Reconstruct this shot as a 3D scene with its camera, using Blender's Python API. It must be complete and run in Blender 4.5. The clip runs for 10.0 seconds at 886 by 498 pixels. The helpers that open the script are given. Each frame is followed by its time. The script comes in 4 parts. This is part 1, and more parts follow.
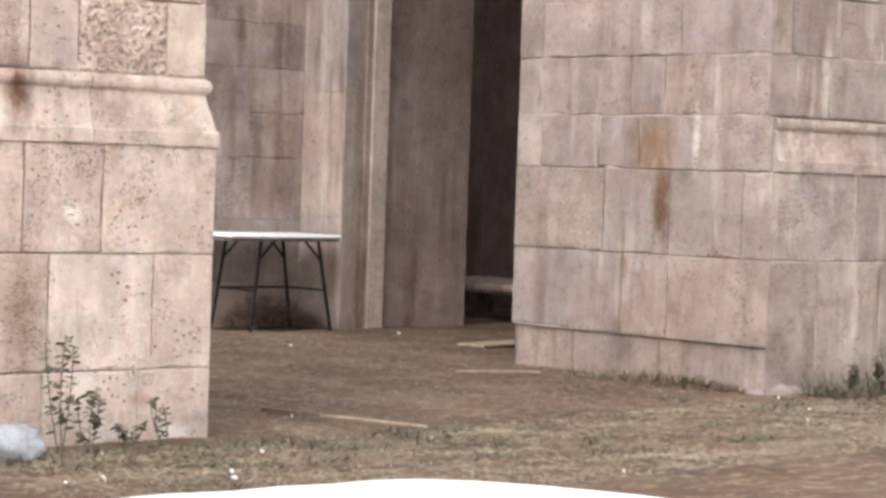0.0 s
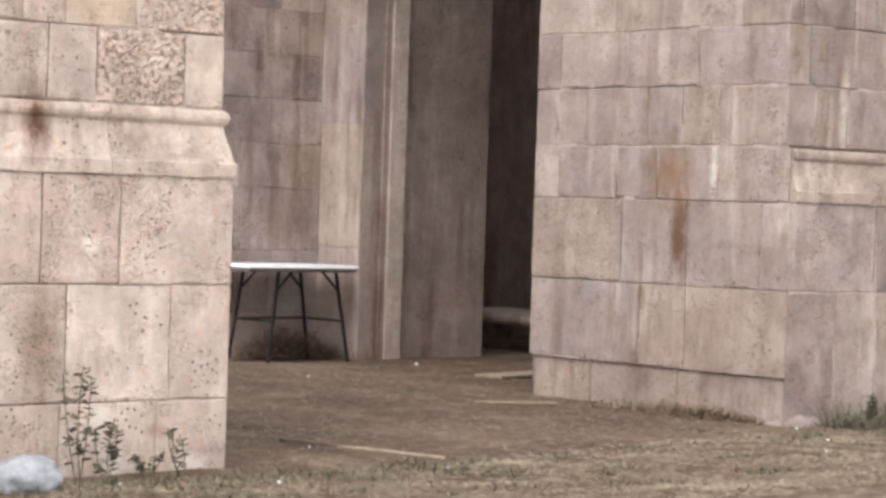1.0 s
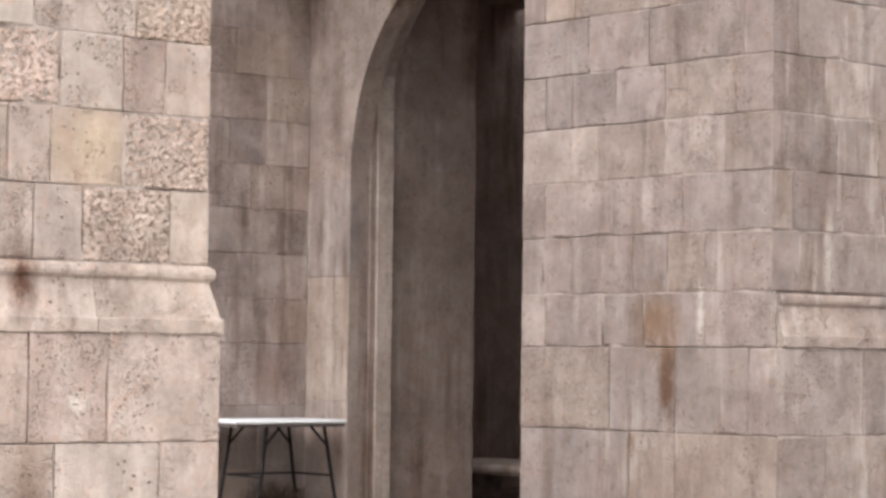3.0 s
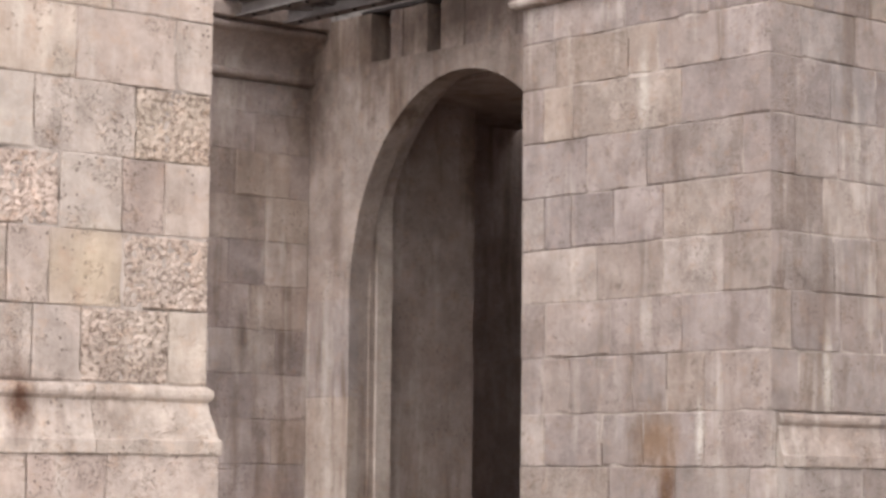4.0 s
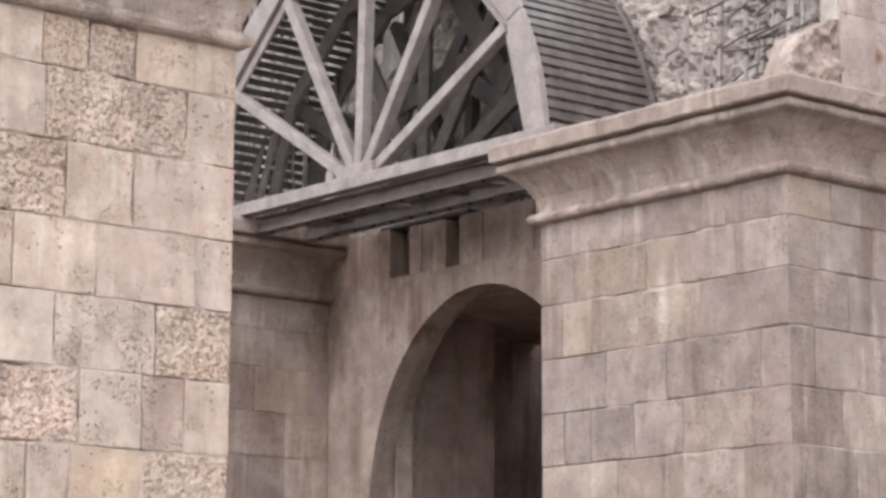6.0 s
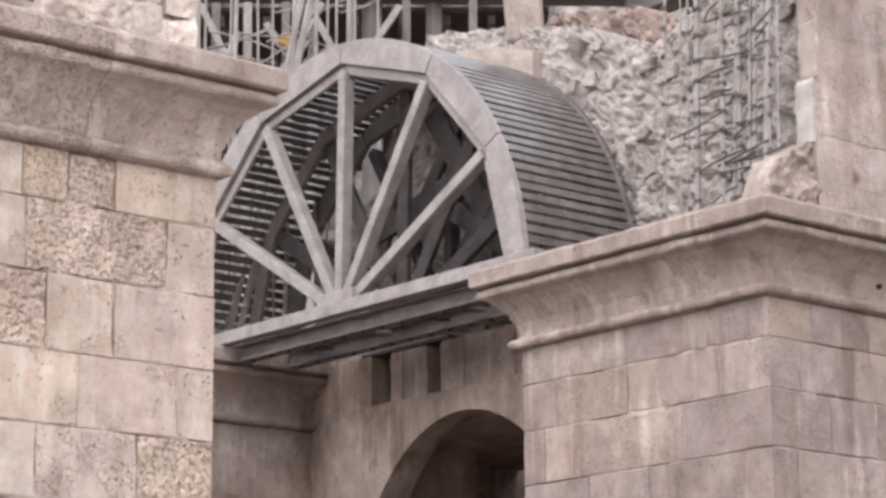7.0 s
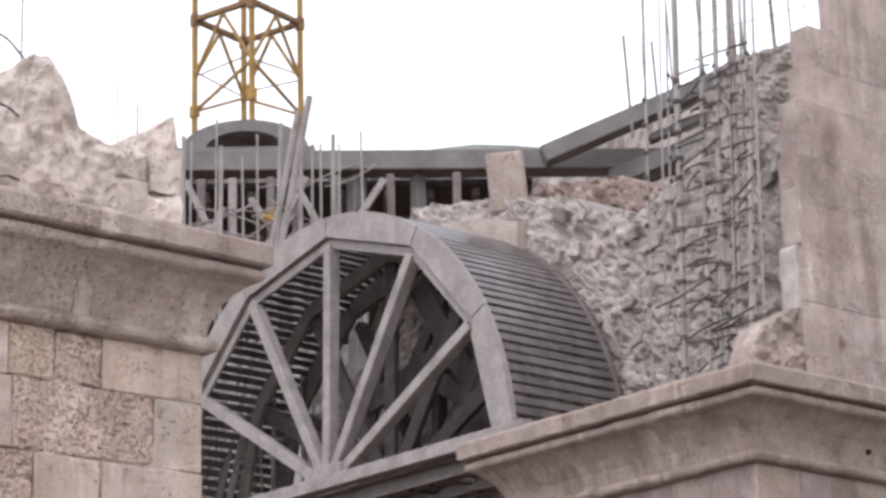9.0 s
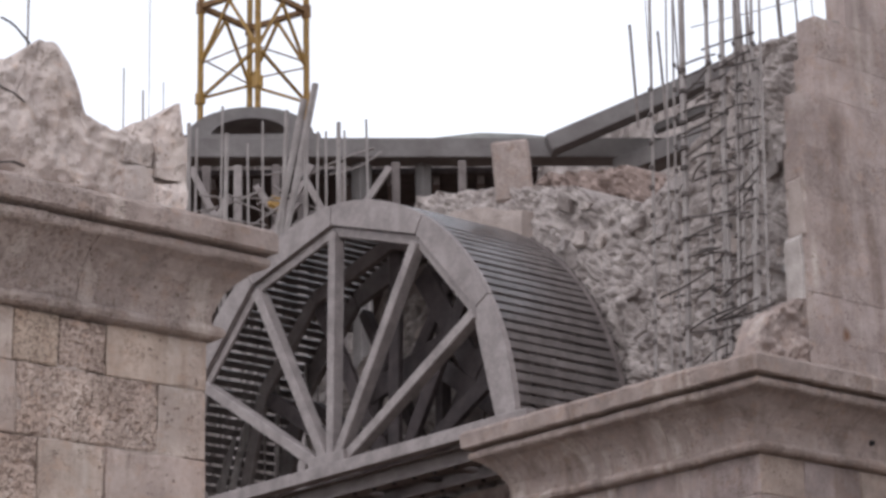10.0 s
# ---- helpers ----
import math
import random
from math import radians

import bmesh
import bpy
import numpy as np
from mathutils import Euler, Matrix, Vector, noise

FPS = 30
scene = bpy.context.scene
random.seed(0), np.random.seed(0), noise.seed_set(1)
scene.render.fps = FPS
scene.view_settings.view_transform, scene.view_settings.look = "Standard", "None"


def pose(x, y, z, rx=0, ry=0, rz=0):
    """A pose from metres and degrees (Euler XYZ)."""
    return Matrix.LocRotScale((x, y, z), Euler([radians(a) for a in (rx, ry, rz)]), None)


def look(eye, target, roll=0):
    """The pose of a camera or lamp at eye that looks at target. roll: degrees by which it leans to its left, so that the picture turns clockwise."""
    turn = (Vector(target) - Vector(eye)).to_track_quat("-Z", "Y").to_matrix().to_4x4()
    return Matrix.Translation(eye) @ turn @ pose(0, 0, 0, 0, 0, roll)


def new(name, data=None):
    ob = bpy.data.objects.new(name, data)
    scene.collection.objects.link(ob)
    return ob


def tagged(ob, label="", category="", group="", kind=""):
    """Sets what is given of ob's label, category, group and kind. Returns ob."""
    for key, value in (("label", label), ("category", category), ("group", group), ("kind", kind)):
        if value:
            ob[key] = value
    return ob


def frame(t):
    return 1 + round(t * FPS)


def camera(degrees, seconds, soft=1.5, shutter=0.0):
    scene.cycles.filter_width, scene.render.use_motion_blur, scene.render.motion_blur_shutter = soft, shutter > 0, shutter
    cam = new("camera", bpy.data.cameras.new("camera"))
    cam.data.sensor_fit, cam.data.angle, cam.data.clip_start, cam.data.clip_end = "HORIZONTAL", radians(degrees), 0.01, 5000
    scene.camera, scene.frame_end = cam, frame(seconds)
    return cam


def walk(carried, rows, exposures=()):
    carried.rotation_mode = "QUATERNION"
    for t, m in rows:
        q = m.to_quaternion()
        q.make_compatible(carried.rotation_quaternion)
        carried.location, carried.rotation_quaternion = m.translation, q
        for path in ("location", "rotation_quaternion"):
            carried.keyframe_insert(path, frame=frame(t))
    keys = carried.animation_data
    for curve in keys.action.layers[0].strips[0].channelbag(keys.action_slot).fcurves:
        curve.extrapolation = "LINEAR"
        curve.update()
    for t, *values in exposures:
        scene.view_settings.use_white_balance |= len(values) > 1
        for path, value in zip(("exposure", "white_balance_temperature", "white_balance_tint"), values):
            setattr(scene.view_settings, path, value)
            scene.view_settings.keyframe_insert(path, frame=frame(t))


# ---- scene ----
EYE = 1.27
cam = camera(20.53, 10.0, soft=3.2)
ROWS = [
    (0, -40.457, -1.749, 1.844),
    (0.5, -40.010, -1.363, 1.893),
    (1, -40.026, -1.040, 1.811),
    (1.5, -40.229, -0.243, 1.646),
    (2, -40.238, 0.460, 1.315),
    (3.3, -40.263, 3.501, 0.379),
    (3.5, -40.237, 4.235, 0.237),
    (4, -40.268, 5.321, 0.550),
    (4.5, -40.175, 6.539, 0.547),
    (5, -40.090, 7.771, 0.493),
    (5.2, -39.880, 8.433, 0.614),
    (6.3, -39.848, 11.292, 0.052),
    (6.5, -39.968, 12.071, -0.029),
    (7, -40.254, 13.310, -0.597),
    (7.5, -40.618, 14.290, -1.059),
    (8, -40.906, 15.104, -1.506),
    (8.5, -40.932, 15.973, -1.700),
    (9, -40.666, 17.329, -1.606),
    (9.5, -40.670, 17.405, -1.289),
    (10, -40.540, 17.061, -1.218),
]

walk(cam, [(t, pose(0, 0, EYE, 0, 0, yaw) @ pose(0, 0, 0, 90 + pitch) @ pose(0, 0, 0, 0, 0, roll_)) for t, yaw, pitch, roll_ in ROWS],
     exposures=[(0.0, 1.85, 6500, 10), (1.5, 1.72, 6500, 10), (3.0, 1.66, 6480, 10), (5.0, 1.69, 6450, 10), (7.0, 1.70, 6320, 11),
                (8.2, 1.75, 6250, 12), (8.7, 1.58, 6200, 13), (9.0, 1.28, 6180, 13), (9.5, 0.93, 6150, 14), (10.0, 0.7, 6150, 14)])

# ---- light: a bright overcast sky, with a wide weak sun behind the clouds ----
world = bpy.data.worlds.new("overcast")
scene.world = world
world.use_nodes = True
wn, wl = world.node_tree.nodes, world.node_tree.links
sky = wn.new("ShaderNodeTexSky")
sky.sky_type, sky.sun_disc = "NISHITA", False
sky.dust_density, sky.air_density = 0.4, 1.6
sky.sun_elevation, sky.sun_rotation = radians(55), radians(243)
grey_sky = wn.new("ShaderNodeHueSaturation")
grey_sky.inputs["Saturation"].default_value = 0.12
wl.new(sky.outputs[0], grey_sky.inputs["Color"])
wl.new(grey_sky.outputs[0], wn["Background"].inputs["Color"])
wn["Background"].inputs["Strength"].default_value = 0.15
sun = new("sun", bpy.data.lights.new("sun", "SUN"))
sun.data.energy, sun.data.angle, sun.data.color = 0.6, radians(25), (1.0, 0.965, 0.925)
sun.matrix_world = look((-28.1, -14.3, 45), (0, 0, 0))


# ---- materials ----
class Nodes:
    """A node material, with short ways to add and join nodes."""

    def __init__(self, name, rough=0.9, metal=0.0, spec=0.3):
        self.m = bpy.data.materials.new(name)
        self.m.use_nodes = True
        self.n, self.l = self.m.node_tree.nodes, self.m.node_tree.links
        self.bsdf = self.n["Principled BSDF"]
        self.bsdf.inputs["Roughness"].default_value = rough
        self.bsdf.inputs["Metallic"].default_value = metal
        self.bsdf.inputs["Specular IOR Level"].default_value = spec
        self.geo = self.n.new("ShaderNodeNewGeometry")

    def put(self, socket, value):
        if isinstance(value, bpy.types.NodeSocket):
            self.l.new(value, socket)
        else:
            socket.default_value = value

    def place(self, sx=1, sy=1, sz=1):
        k = self.n.new("ShaderNodeMapping")
        k.inputs["Scale"].default_value = (sx, sy, sz)
        self.l.new(self.geo.outputs["Position"], k.inputs["Vector"])
        return k.outputs[0]

    def noise(self, scale, detail=4, rough=0.55, where=None):
        k = self.n.new("ShaderNodeTexNoise")
        k.inputs["Scale"].default_value, k.inputs["Detail"].default_value, k.inputs["Roughness"].default_value = scale, detail, rough
        self.put(k.inputs["Vector"], where or self.geo.outputs["Position"])
        return k.outputs["Fac"]

    def cells(self, scale, where=None, feature="F1"):
        k = self.n.new("ShaderNodeTexVoronoi")
        k.feature = feature
        k.inputs["Scale"].default_value = scale
        self.put(k.inputs["Vector"], where or self.geo.outputs["Position"])
        return k.outputs["Distance"]

    def ramp(self, fac, *stops):
        k = self.n.new("ShaderNodeValToRGB")
        e = k.color_ramp.elements
        while len(e) < len(stops):
            e.new(0.5)
        for el, (p, c) in zip(e, stops):
            el.position = p
            el.color = (*c, 1) if isinstance(c, tuple) else (c, c, c, 1)
        self.put(k.inputs[0], fac)
        return k.outputs[0]

    def math(self, op, a, b=0.0):
        k = self.n.new("ShaderNodeMath")
        k.operation = op
        self.put(k.inputs[0], a)
        self.put(k.inputs[1], b)
        return k.outputs[0]

    def mix(self, fac, a, b, kind="MIX"):
        k = self.n.new("ShaderNodeMix")
        k.data_type, k.blend_type = "RGBA", kind
        for i, value in ((0, fac), (6, a), (7, b)):
            self.put(k.inputs[i], (*value, 1) if isinstance(value, tuple) else value)
        return k.outputs[2]

    def random(self):
        return self.n.new("ShaderNodeObjectInfo").outputs["Random"]

    def bump(self, height, strength=0.4, distance=0.01):
        k = self.n.new("ShaderNodeBump")
        k.inputs["Strength"].default_value, k.inputs["Distance"].default_value = strength, distance
        self.put(k.inputs["Height"], height)
        self.l.new(k.outputs[0], self.bsdf.inputs["Normal"])

    def done(self, colour):
        self.put(self.bsdf.inputs["Base Color"], (*colour, 1) if isinstance(colour, tuple) else colour)
        return self.m


def limestone(name, tones, streak=0.5, pits=0.6, stain=(0.125, 0.075, 0.05), marks=(), coarse_from=0.78, pit=(0.115, 0.078, 0.06), veins=0.9):
    """Sawn travertine: a tone for each block, clouds, vertical wash-marks, pits in some of the blocks, and single
    stains, one with painted shade
    marks: (centre, radii, colour, strength)."""
    k = Nodes(name, 0.88)
    rnd = k.random()
    n = len(tones)
    tone = k.ramp(rnd, *[(i / (n - 1), c) for i, c in enumerate(tones)])
    cloud = k.noise(3.4, 7, 0.7)
    col = k.mix(0.75, tone, k.ramp(cloud, (0.3, 0.56), (0.68, 1.05)), "MULTIPLY")
    warm = k.noise(1.4, 4, 0.6)
    col = k.mix(k.ramp(warm, (0.48, 0.0), (0.72, 0.5)), col, tuple(c * f for c, f in zip(tones[0], (0.82, 0.74, 0.68))))
    col = k.mix(k.ramp(k.noise(2.3, 5, 0.65), (0.56, 0.0), (0.72, 0.55)), col, tuple(min(1.0, c * f) for c, f in zip(tones[0], (1.28, 1.28, 1.29))))
    # wash-marks that run down the wall
    wash = k.math("MULTIPLY", k.noise(1.0, 5, 0.62, k.place(4.5, 4.5, 0.42)), k.ramp(k.noise(0.9, 3), (0.35, 0.75), (0.65, 1.08)))
    col = k.mix(k.math("MULTIPLY", k.ramp(wash, (0.50, 0.0), (0.66, 1.0)), streak), col, stain)
    lime = k.math("MULTIPLY", k.noise(1.0, 4, 0.6, k.place(7.5, 7.5, 0.6)), k.ramp(k.noise(1.2, 3), (0.4, 0.8), (0.65, 1.1)))
    col = k.mix(k.math("MULTIPLY", k.ramp(lime, (0.53, 0.0), (0.66, 1.0)), 0.5), col, (0.50, 0.425, 0.375))
    ragged_edge = k.noise(1.0, 6, 0.75, k.place(11, 11, 5))
    for centre, radii, colour, strength in marks:
        shift = k.n.new("ShaderNodeVectorMath")
        shift.operation = "SUBTRACT"
        k.l.new(k.geo.outputs["Position"], shift.inputs[0])
        shift.inputs[1].default_value = centre
        scale = k.n.new("ShaderNodeVectorMath")
        scale.operation = "DIVIDE"
        k.l.new(shift.outputs[0], scale.inputs[0])
        scale.inputs[1].default_value = radii
        size = k.n.new("ShaderNodeVectorMath")
        size.operation = "LENGTH"
        k.l.new(scale.outputs[0], size.inputs[0])
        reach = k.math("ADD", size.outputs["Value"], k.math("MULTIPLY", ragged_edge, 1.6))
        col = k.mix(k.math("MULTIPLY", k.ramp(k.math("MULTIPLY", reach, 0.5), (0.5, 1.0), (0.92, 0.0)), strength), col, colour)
    # pits, dense in some of the blocks
    shift = k.n.new("ShaderNodeVectorMath")
    k.l.new(k.geo.outputs["Position"], shift.inputs[0])
    k.put(shift.inputs[1], rnd)
    share = k.ramp(k.math("FRACT", k.math("MULTIPLY", rnd, 7.31)), (0.2, 0.0), (0.7, 0.05), (0.95, 0.12))
    share = k.math("ADD", share, k.ramp(k.math("FRACT", k.math("MULTIPLY", rnd, 13.7)), (coarse_from, 0.0), (min(1.0, coarse_from + 0.14), 0.08)))
    field = k.math("ADD", k.noise(8, 4, 0.6, shift.outputs[0]), share)
    small = k.math("MULTIPLY", k.ramp(k.cells(85, shift.outputs[0]), (0.20, 1.0), (0.38, 0.0)), k.ramp(field, (0.50, 0.0), (0.64, 1.0)))
    large = k.math("MULTIPLY", k.ramp(k.cells(44, shift.outputs[0]), (0.20, 1.0), (0.36, 0.0)), k.ramp(field, (0.58, 0.0), (0.70, 1.0)))
    rotten = k.ramp(k.math("FRACT", k.math("MULTIPLY", rnd, 13.7)), (coarse_from + 0.08, 0.0), (min(1.0, coarse_from + 0.12), 1.0))
    eaten = k.math("MULTIPLY", k.ramp(k.noise(40, 3, 0.6, shift.outputs[0]), (0.54, 0.0), (0.62, 1.0)), rotten)
    hole = k.math("MAXIMUM", k.math("MAXIMUM", small, large), k.math("MULTIPLY", eaten, 0.75))
    crumb = k.noise(34, 8, 0.78, shift.outputs[0])
    col = k.mix(k.ramp(field, (0.42, 0.25), (0.66, 0.85)), col, k.ramp(crumb, (0.34, (0.72, 0.67, 0.63)), (0.5, (0.96, 0.945, 0.93)), (0.64, (1.12, 1.115, 1.11))), "MULTIPLY")
    col = k.mix(k.ramp(k.noise(11, 7, 0.72), (0.53, 0.0), (0.66, 0.45)), col, tuple(c * f for c, f in zip(tones[0], (0.92, 0.76, 0.62))))
    col = k.mix(k.math("MULTIPLY", hole, pits), col, pit)
    # upright veins, each block with its own, and single deep pits in clusters
    stretch = k.n.new("ShaderNodeMapping")
    stretch.inputs["Scale"].default_value = (7.5, 7.5, 1.3)
    far_shift = k.n.new("ShaderNodeVectorMath")
    k.l.new(k.geo.outputs["Position"], far_shift.inputs[0])
    k.put(far_shift.inputs[1], k.math("MULTIPLY", rnd, 9.0))
    k.l.new(far_shift.outputs[0], stretch.inputs["Vector"])
    vein = k.noise(1.0, 5, 0.62, stretch.outputs[0])
    veined = k.ramp(k.math("FRACT", k.math("MULTIPLY", rnd, 5.3)), (0.0, 0.1), (0.5, 0.4), (1.0, 1.0))
    col = k.mix(k.math("MULTIPLY", veined, veins), col, k.ramp(vein, (0.34, (0.77, 0.745, 0.74)), (0.5, (0.99, 0.99, 0.99)), (0.64, (1.18, 1.18, 1.19))), "MULTIPLY")
    patch = k.noise(2.2, 5, 0.68, far_shift.outputs[0])
    col = k.mix(0.8, col, k.ramp(patch, (0.34, (0.78, 0.765, 0.77)), (0.52, (0.98, 0.985, 0.99)), (0.68, (1.15, 1.16, 1.18))), "MULTIPLY")
    spot = k.math("MULTIPLY", k.ramp(k.cells(27, far_shift.outputs[0]), (0.15, 1.0), (0.25, 0.0)), k.ramp(k.noise(3.1, 3, 0.6, far_shift.outputs[0]), (0.50, 0.0), (0.60, 1.0)))
    col = k.mix(k.math("MULTIPLY", spot, 0.75), col, pit)
    hole = k.math("MAXIMUM", hole, spot)
    grain = k.noise(140, 2)
    col = k.mix(0.28, col, k.ramp(grain, (0.3, 0.68), (0.7, 1.0)), "MULTIPLY")
    k.bump(k.math("SUBTRACT", k.math("ADD", k.math("MULTIPLY", grain, 0.25), k.math("ADD", k.math("MULTIPLY", cloud, 0.9), k.math("MULTIPLY", crumb, 0.7))), hole), 0.75, 0.016)
    return k.done(col)


PINK = [(0.325, 0.255, 0.226), (0.372, 0.298, 0.274), (0.285, 0.227, 0.210), (0.425, 0.345, 0.308), (0.338, 0.258, 0.214), (0.315, 0.260, 0.243), (0.375, 0.292, 0.243), (0.288, 0.228, 0.211)]
WARM = [(0.43, 0.335, 0.290), (0.47, 0.378, 0.332), (0.395, 0.302, 0.264), (0.485, 0.402, 0.352), (0.455, 0.35, 0.277), (0.42, 0.338, 0.298)]
RUST, LIME = (0.12, 0.062, 0.036), (0.62, 0.55, 0.49)
stone_pink = limestone("travertine_pink", [tuple(c * 1.05 for c in t) for t in PINK], 0.42, 0.5, coarse_from=0.84, marks=(
    ((11.1, 10.90, 1.12), (0.3, 0.10, 0.42), RUST, 1.0), ((11.1, 11.0, 1.5), (0.3, 0.27, 0.3), (0.19, 0.11, 0.062), 0.85), ((11.1, 11.22, 0.74), (0.3, 0.06, 0.12), RUST, 0.7),
    ((11.1, 10.62, 1.55), (0.3, 0.05, 0.24), LIME, 0.85), ((11.1, 11.12, 3.78), (0.3, 0.07, 0.34), LIME, 0.45), ((11.1, 10.9, 0.5), (0.3, 0.3, 0.34), (0.25, 0.165, 0.125), 0.4)))
stone_warm = limestone("travertine_warm", WARM, 0.32, 0.62, coarse_from=0.76, marks=(
    ((5.73, 9.70, 1.62), (0.11, 0.3, 0.25), (0.10, 0.048, 0.03), 1.0), ((6.1, 9.75, 2.22), (0.28, 0.3, 0.24), (0.43, 0.325, 0.215), 0.45)))
# smoother plinth stone; tones raised 1.13 for light bounced off the gravel
stone_plinth_lit = limestone("travertine_plinth_lit", [tuple(c * 1.13 for c in t) for t in WARM], 0.28, 0.35, coarse_from=0.93, veins=0.7, marks=(
    ((5.76, 9.70, 0.6), (0.12, 0.3, 0.4), (0.20, 0.125, 0.08), 0.6), ((6.03, 9.70, 1.04), (0.07, 0.3, 0.055), LIME, 0.85), ((6.1, 9.70, 0.23), (0.09, 0.3, 0.06), LIME, 0.8),
    ((6.2, 9.70, 0.02), (0.16, 0.3, 0.10), LIME, 0.6), ((6.62, 9.70, -0.02), (0.14, 0.3, 0.08), LIME, 0.7), ((6.42, 9.70, 0.16), (0.10, 0.3, 0.05), (0.30, 0.17, 0.13), 0.6)))
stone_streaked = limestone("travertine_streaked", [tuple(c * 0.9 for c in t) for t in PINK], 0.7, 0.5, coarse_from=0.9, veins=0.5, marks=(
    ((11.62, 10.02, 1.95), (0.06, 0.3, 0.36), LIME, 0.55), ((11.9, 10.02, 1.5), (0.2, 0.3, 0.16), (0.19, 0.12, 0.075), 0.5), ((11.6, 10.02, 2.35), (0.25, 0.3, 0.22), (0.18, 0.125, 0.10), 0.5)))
stone_inner = limestone("travertine_inner", [tuple(c * 1.15 for c in t) for t in PINK], 0.75, 0.3, marks=(
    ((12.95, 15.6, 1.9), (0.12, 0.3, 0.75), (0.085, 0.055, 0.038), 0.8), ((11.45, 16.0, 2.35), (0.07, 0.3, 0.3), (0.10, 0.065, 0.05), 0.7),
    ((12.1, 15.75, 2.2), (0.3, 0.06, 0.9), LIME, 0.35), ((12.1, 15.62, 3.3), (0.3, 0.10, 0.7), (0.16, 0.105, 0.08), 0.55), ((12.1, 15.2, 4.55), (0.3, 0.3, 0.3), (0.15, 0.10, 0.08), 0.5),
    # the wide mark at z 4.85 is brown stain plus the bearers' shade, painted
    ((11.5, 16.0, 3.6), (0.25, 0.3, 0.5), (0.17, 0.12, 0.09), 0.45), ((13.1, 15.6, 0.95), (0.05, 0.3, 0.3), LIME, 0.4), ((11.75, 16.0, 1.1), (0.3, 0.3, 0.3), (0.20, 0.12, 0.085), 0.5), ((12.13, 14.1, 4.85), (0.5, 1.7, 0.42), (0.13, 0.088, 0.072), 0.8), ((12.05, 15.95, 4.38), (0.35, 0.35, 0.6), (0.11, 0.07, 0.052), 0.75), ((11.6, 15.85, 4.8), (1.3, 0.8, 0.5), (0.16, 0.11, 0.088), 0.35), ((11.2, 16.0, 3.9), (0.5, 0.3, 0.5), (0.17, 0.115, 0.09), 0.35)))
stone_pitted = limestone("travertine_pitted", [(0.47, 0.355, 0.300), (0.50, 0.395, 0.335), (0.45, 0.355, 0.290)], 0.3, 0.85, coarse_from=-0.2, pit=(0.15, 0.096, 0.072))
stone_room = limestone("passage_masonry", [(0.39, 0.305, 0.272), (0.43, 0.34, 0.305)], 0.6, 0.3)
stone_cornice = limestone("travertine_cornice", [(0.33, 0.262, 0.232), (0.36, 0.288, 0.256), (0.315, 0.252, 0.226)], 0.4, 0.6, coarse_from=0.6, veins=0.4)
upper_stone = limestone("travertine_upper", [(0.39, 0.315, 0.287), (0.405, 0.326, 0.30)], 0.45, 0.3, veins=0.35, marks=(
    ((12.2, 10.15, 6.8), (0.2, 0.3, 0.3), (0.17, 0.12, 0.10), 0.75), ((12.2, 10.15, 6.15), (0.16, 0.3, 0.3), (0.20, 0.145, 0.12), 0.6), ((11.82, 10.15, 6.35), (0.05, 0.3, 0.2), LIME, 0.7),
    ((11.9, 10.15, 5.85), (0.05, 0.3, 0.22), LIME, 0.6), ((12.18, 10.15, 5.41), (0.05, 0.3, 0.06), (0.16, 0.075, 0.035), 0.9), ((11.83, 10.15, 7.0), (0.1, 0.3, 0.14), LIME, 0.35)))
stone_trim = limestone("travertine_trim", [(0.50, 0.402, 0.350), (0.55, 0.455, 0.398), (0.47, 0.375, 0.32)], 0.4, 0.3, marks=(
    ((5.73, 9.70, 1.62), (0.11, 0.3, 0.25), (0.10, 0.048, 0.03), 1.0),))


def mottled(name, dark, light, scale=6, rough=0.9, grain=90, bump=0.5, metal=0.0, high=0.7):
    k = Nodes(name, rough, metal)
    a, b = k.noise(scale, 6, 0.65), k.noise(grain, 3, 0.6)
    col = k.ramp(a, (0.3, dark), (high, light))
    col = k.mix(0.5, col, k.ramp(b, (0.3, 0.55), (0.65, 1.0)), "MULTIPLY")
    k.bump(k.math("ADD", a, k.math("MULTIPLY", b, 0.3)), bump, 0.02)
    return k.done(col)


mortar = mottled("mortar", (0.04, 0.03, 0.026), (0.34, 0.262, 0.225), 5, high=0.62)
mortar_pale = mottled("pale_mortar", (0.16, 0.125, 0.108), (0.40, 0.325, 0.285), 5, high=0.55)
rubble_core = mottled("rubble_core", (0.19, 0.157, 0.145), (0.42, 0.365, 0.338), 6, grain=45, bump=0.9)
plaster = mottled("pale_plaster", (0.27, 0.215, 0.19), (0.41, 0.34, 0.305), 5, bump=0.8)
broken_mat = limestone("broken_limestone", [(0.58, 0.49, 0.445), (0.62, 0.53, 0.485)], 0.2, 0.5)
# grey rubble made darker: shade of the interior below the ring beam, as colour
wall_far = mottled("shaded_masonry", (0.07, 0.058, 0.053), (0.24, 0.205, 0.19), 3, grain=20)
lit_edge_white = mottled("lit_edge_white", (0.28, 0.24, 0.22), (0.46, 0.405, 0.375), 8)
concrete = mottled("grey_concrete", (0.115, 0.10, 0.096), (0.185, 0.168, 0.162), 2.5, bump=0.2)
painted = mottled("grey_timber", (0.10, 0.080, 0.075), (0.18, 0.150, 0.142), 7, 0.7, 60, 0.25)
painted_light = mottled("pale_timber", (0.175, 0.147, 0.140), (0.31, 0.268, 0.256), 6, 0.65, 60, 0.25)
slat_mat = mottled("weathered_slat", (0.075, 0.063, 0.060), (0.16, 0.137, 0.131), 5, 0.26, 70, 0.3)
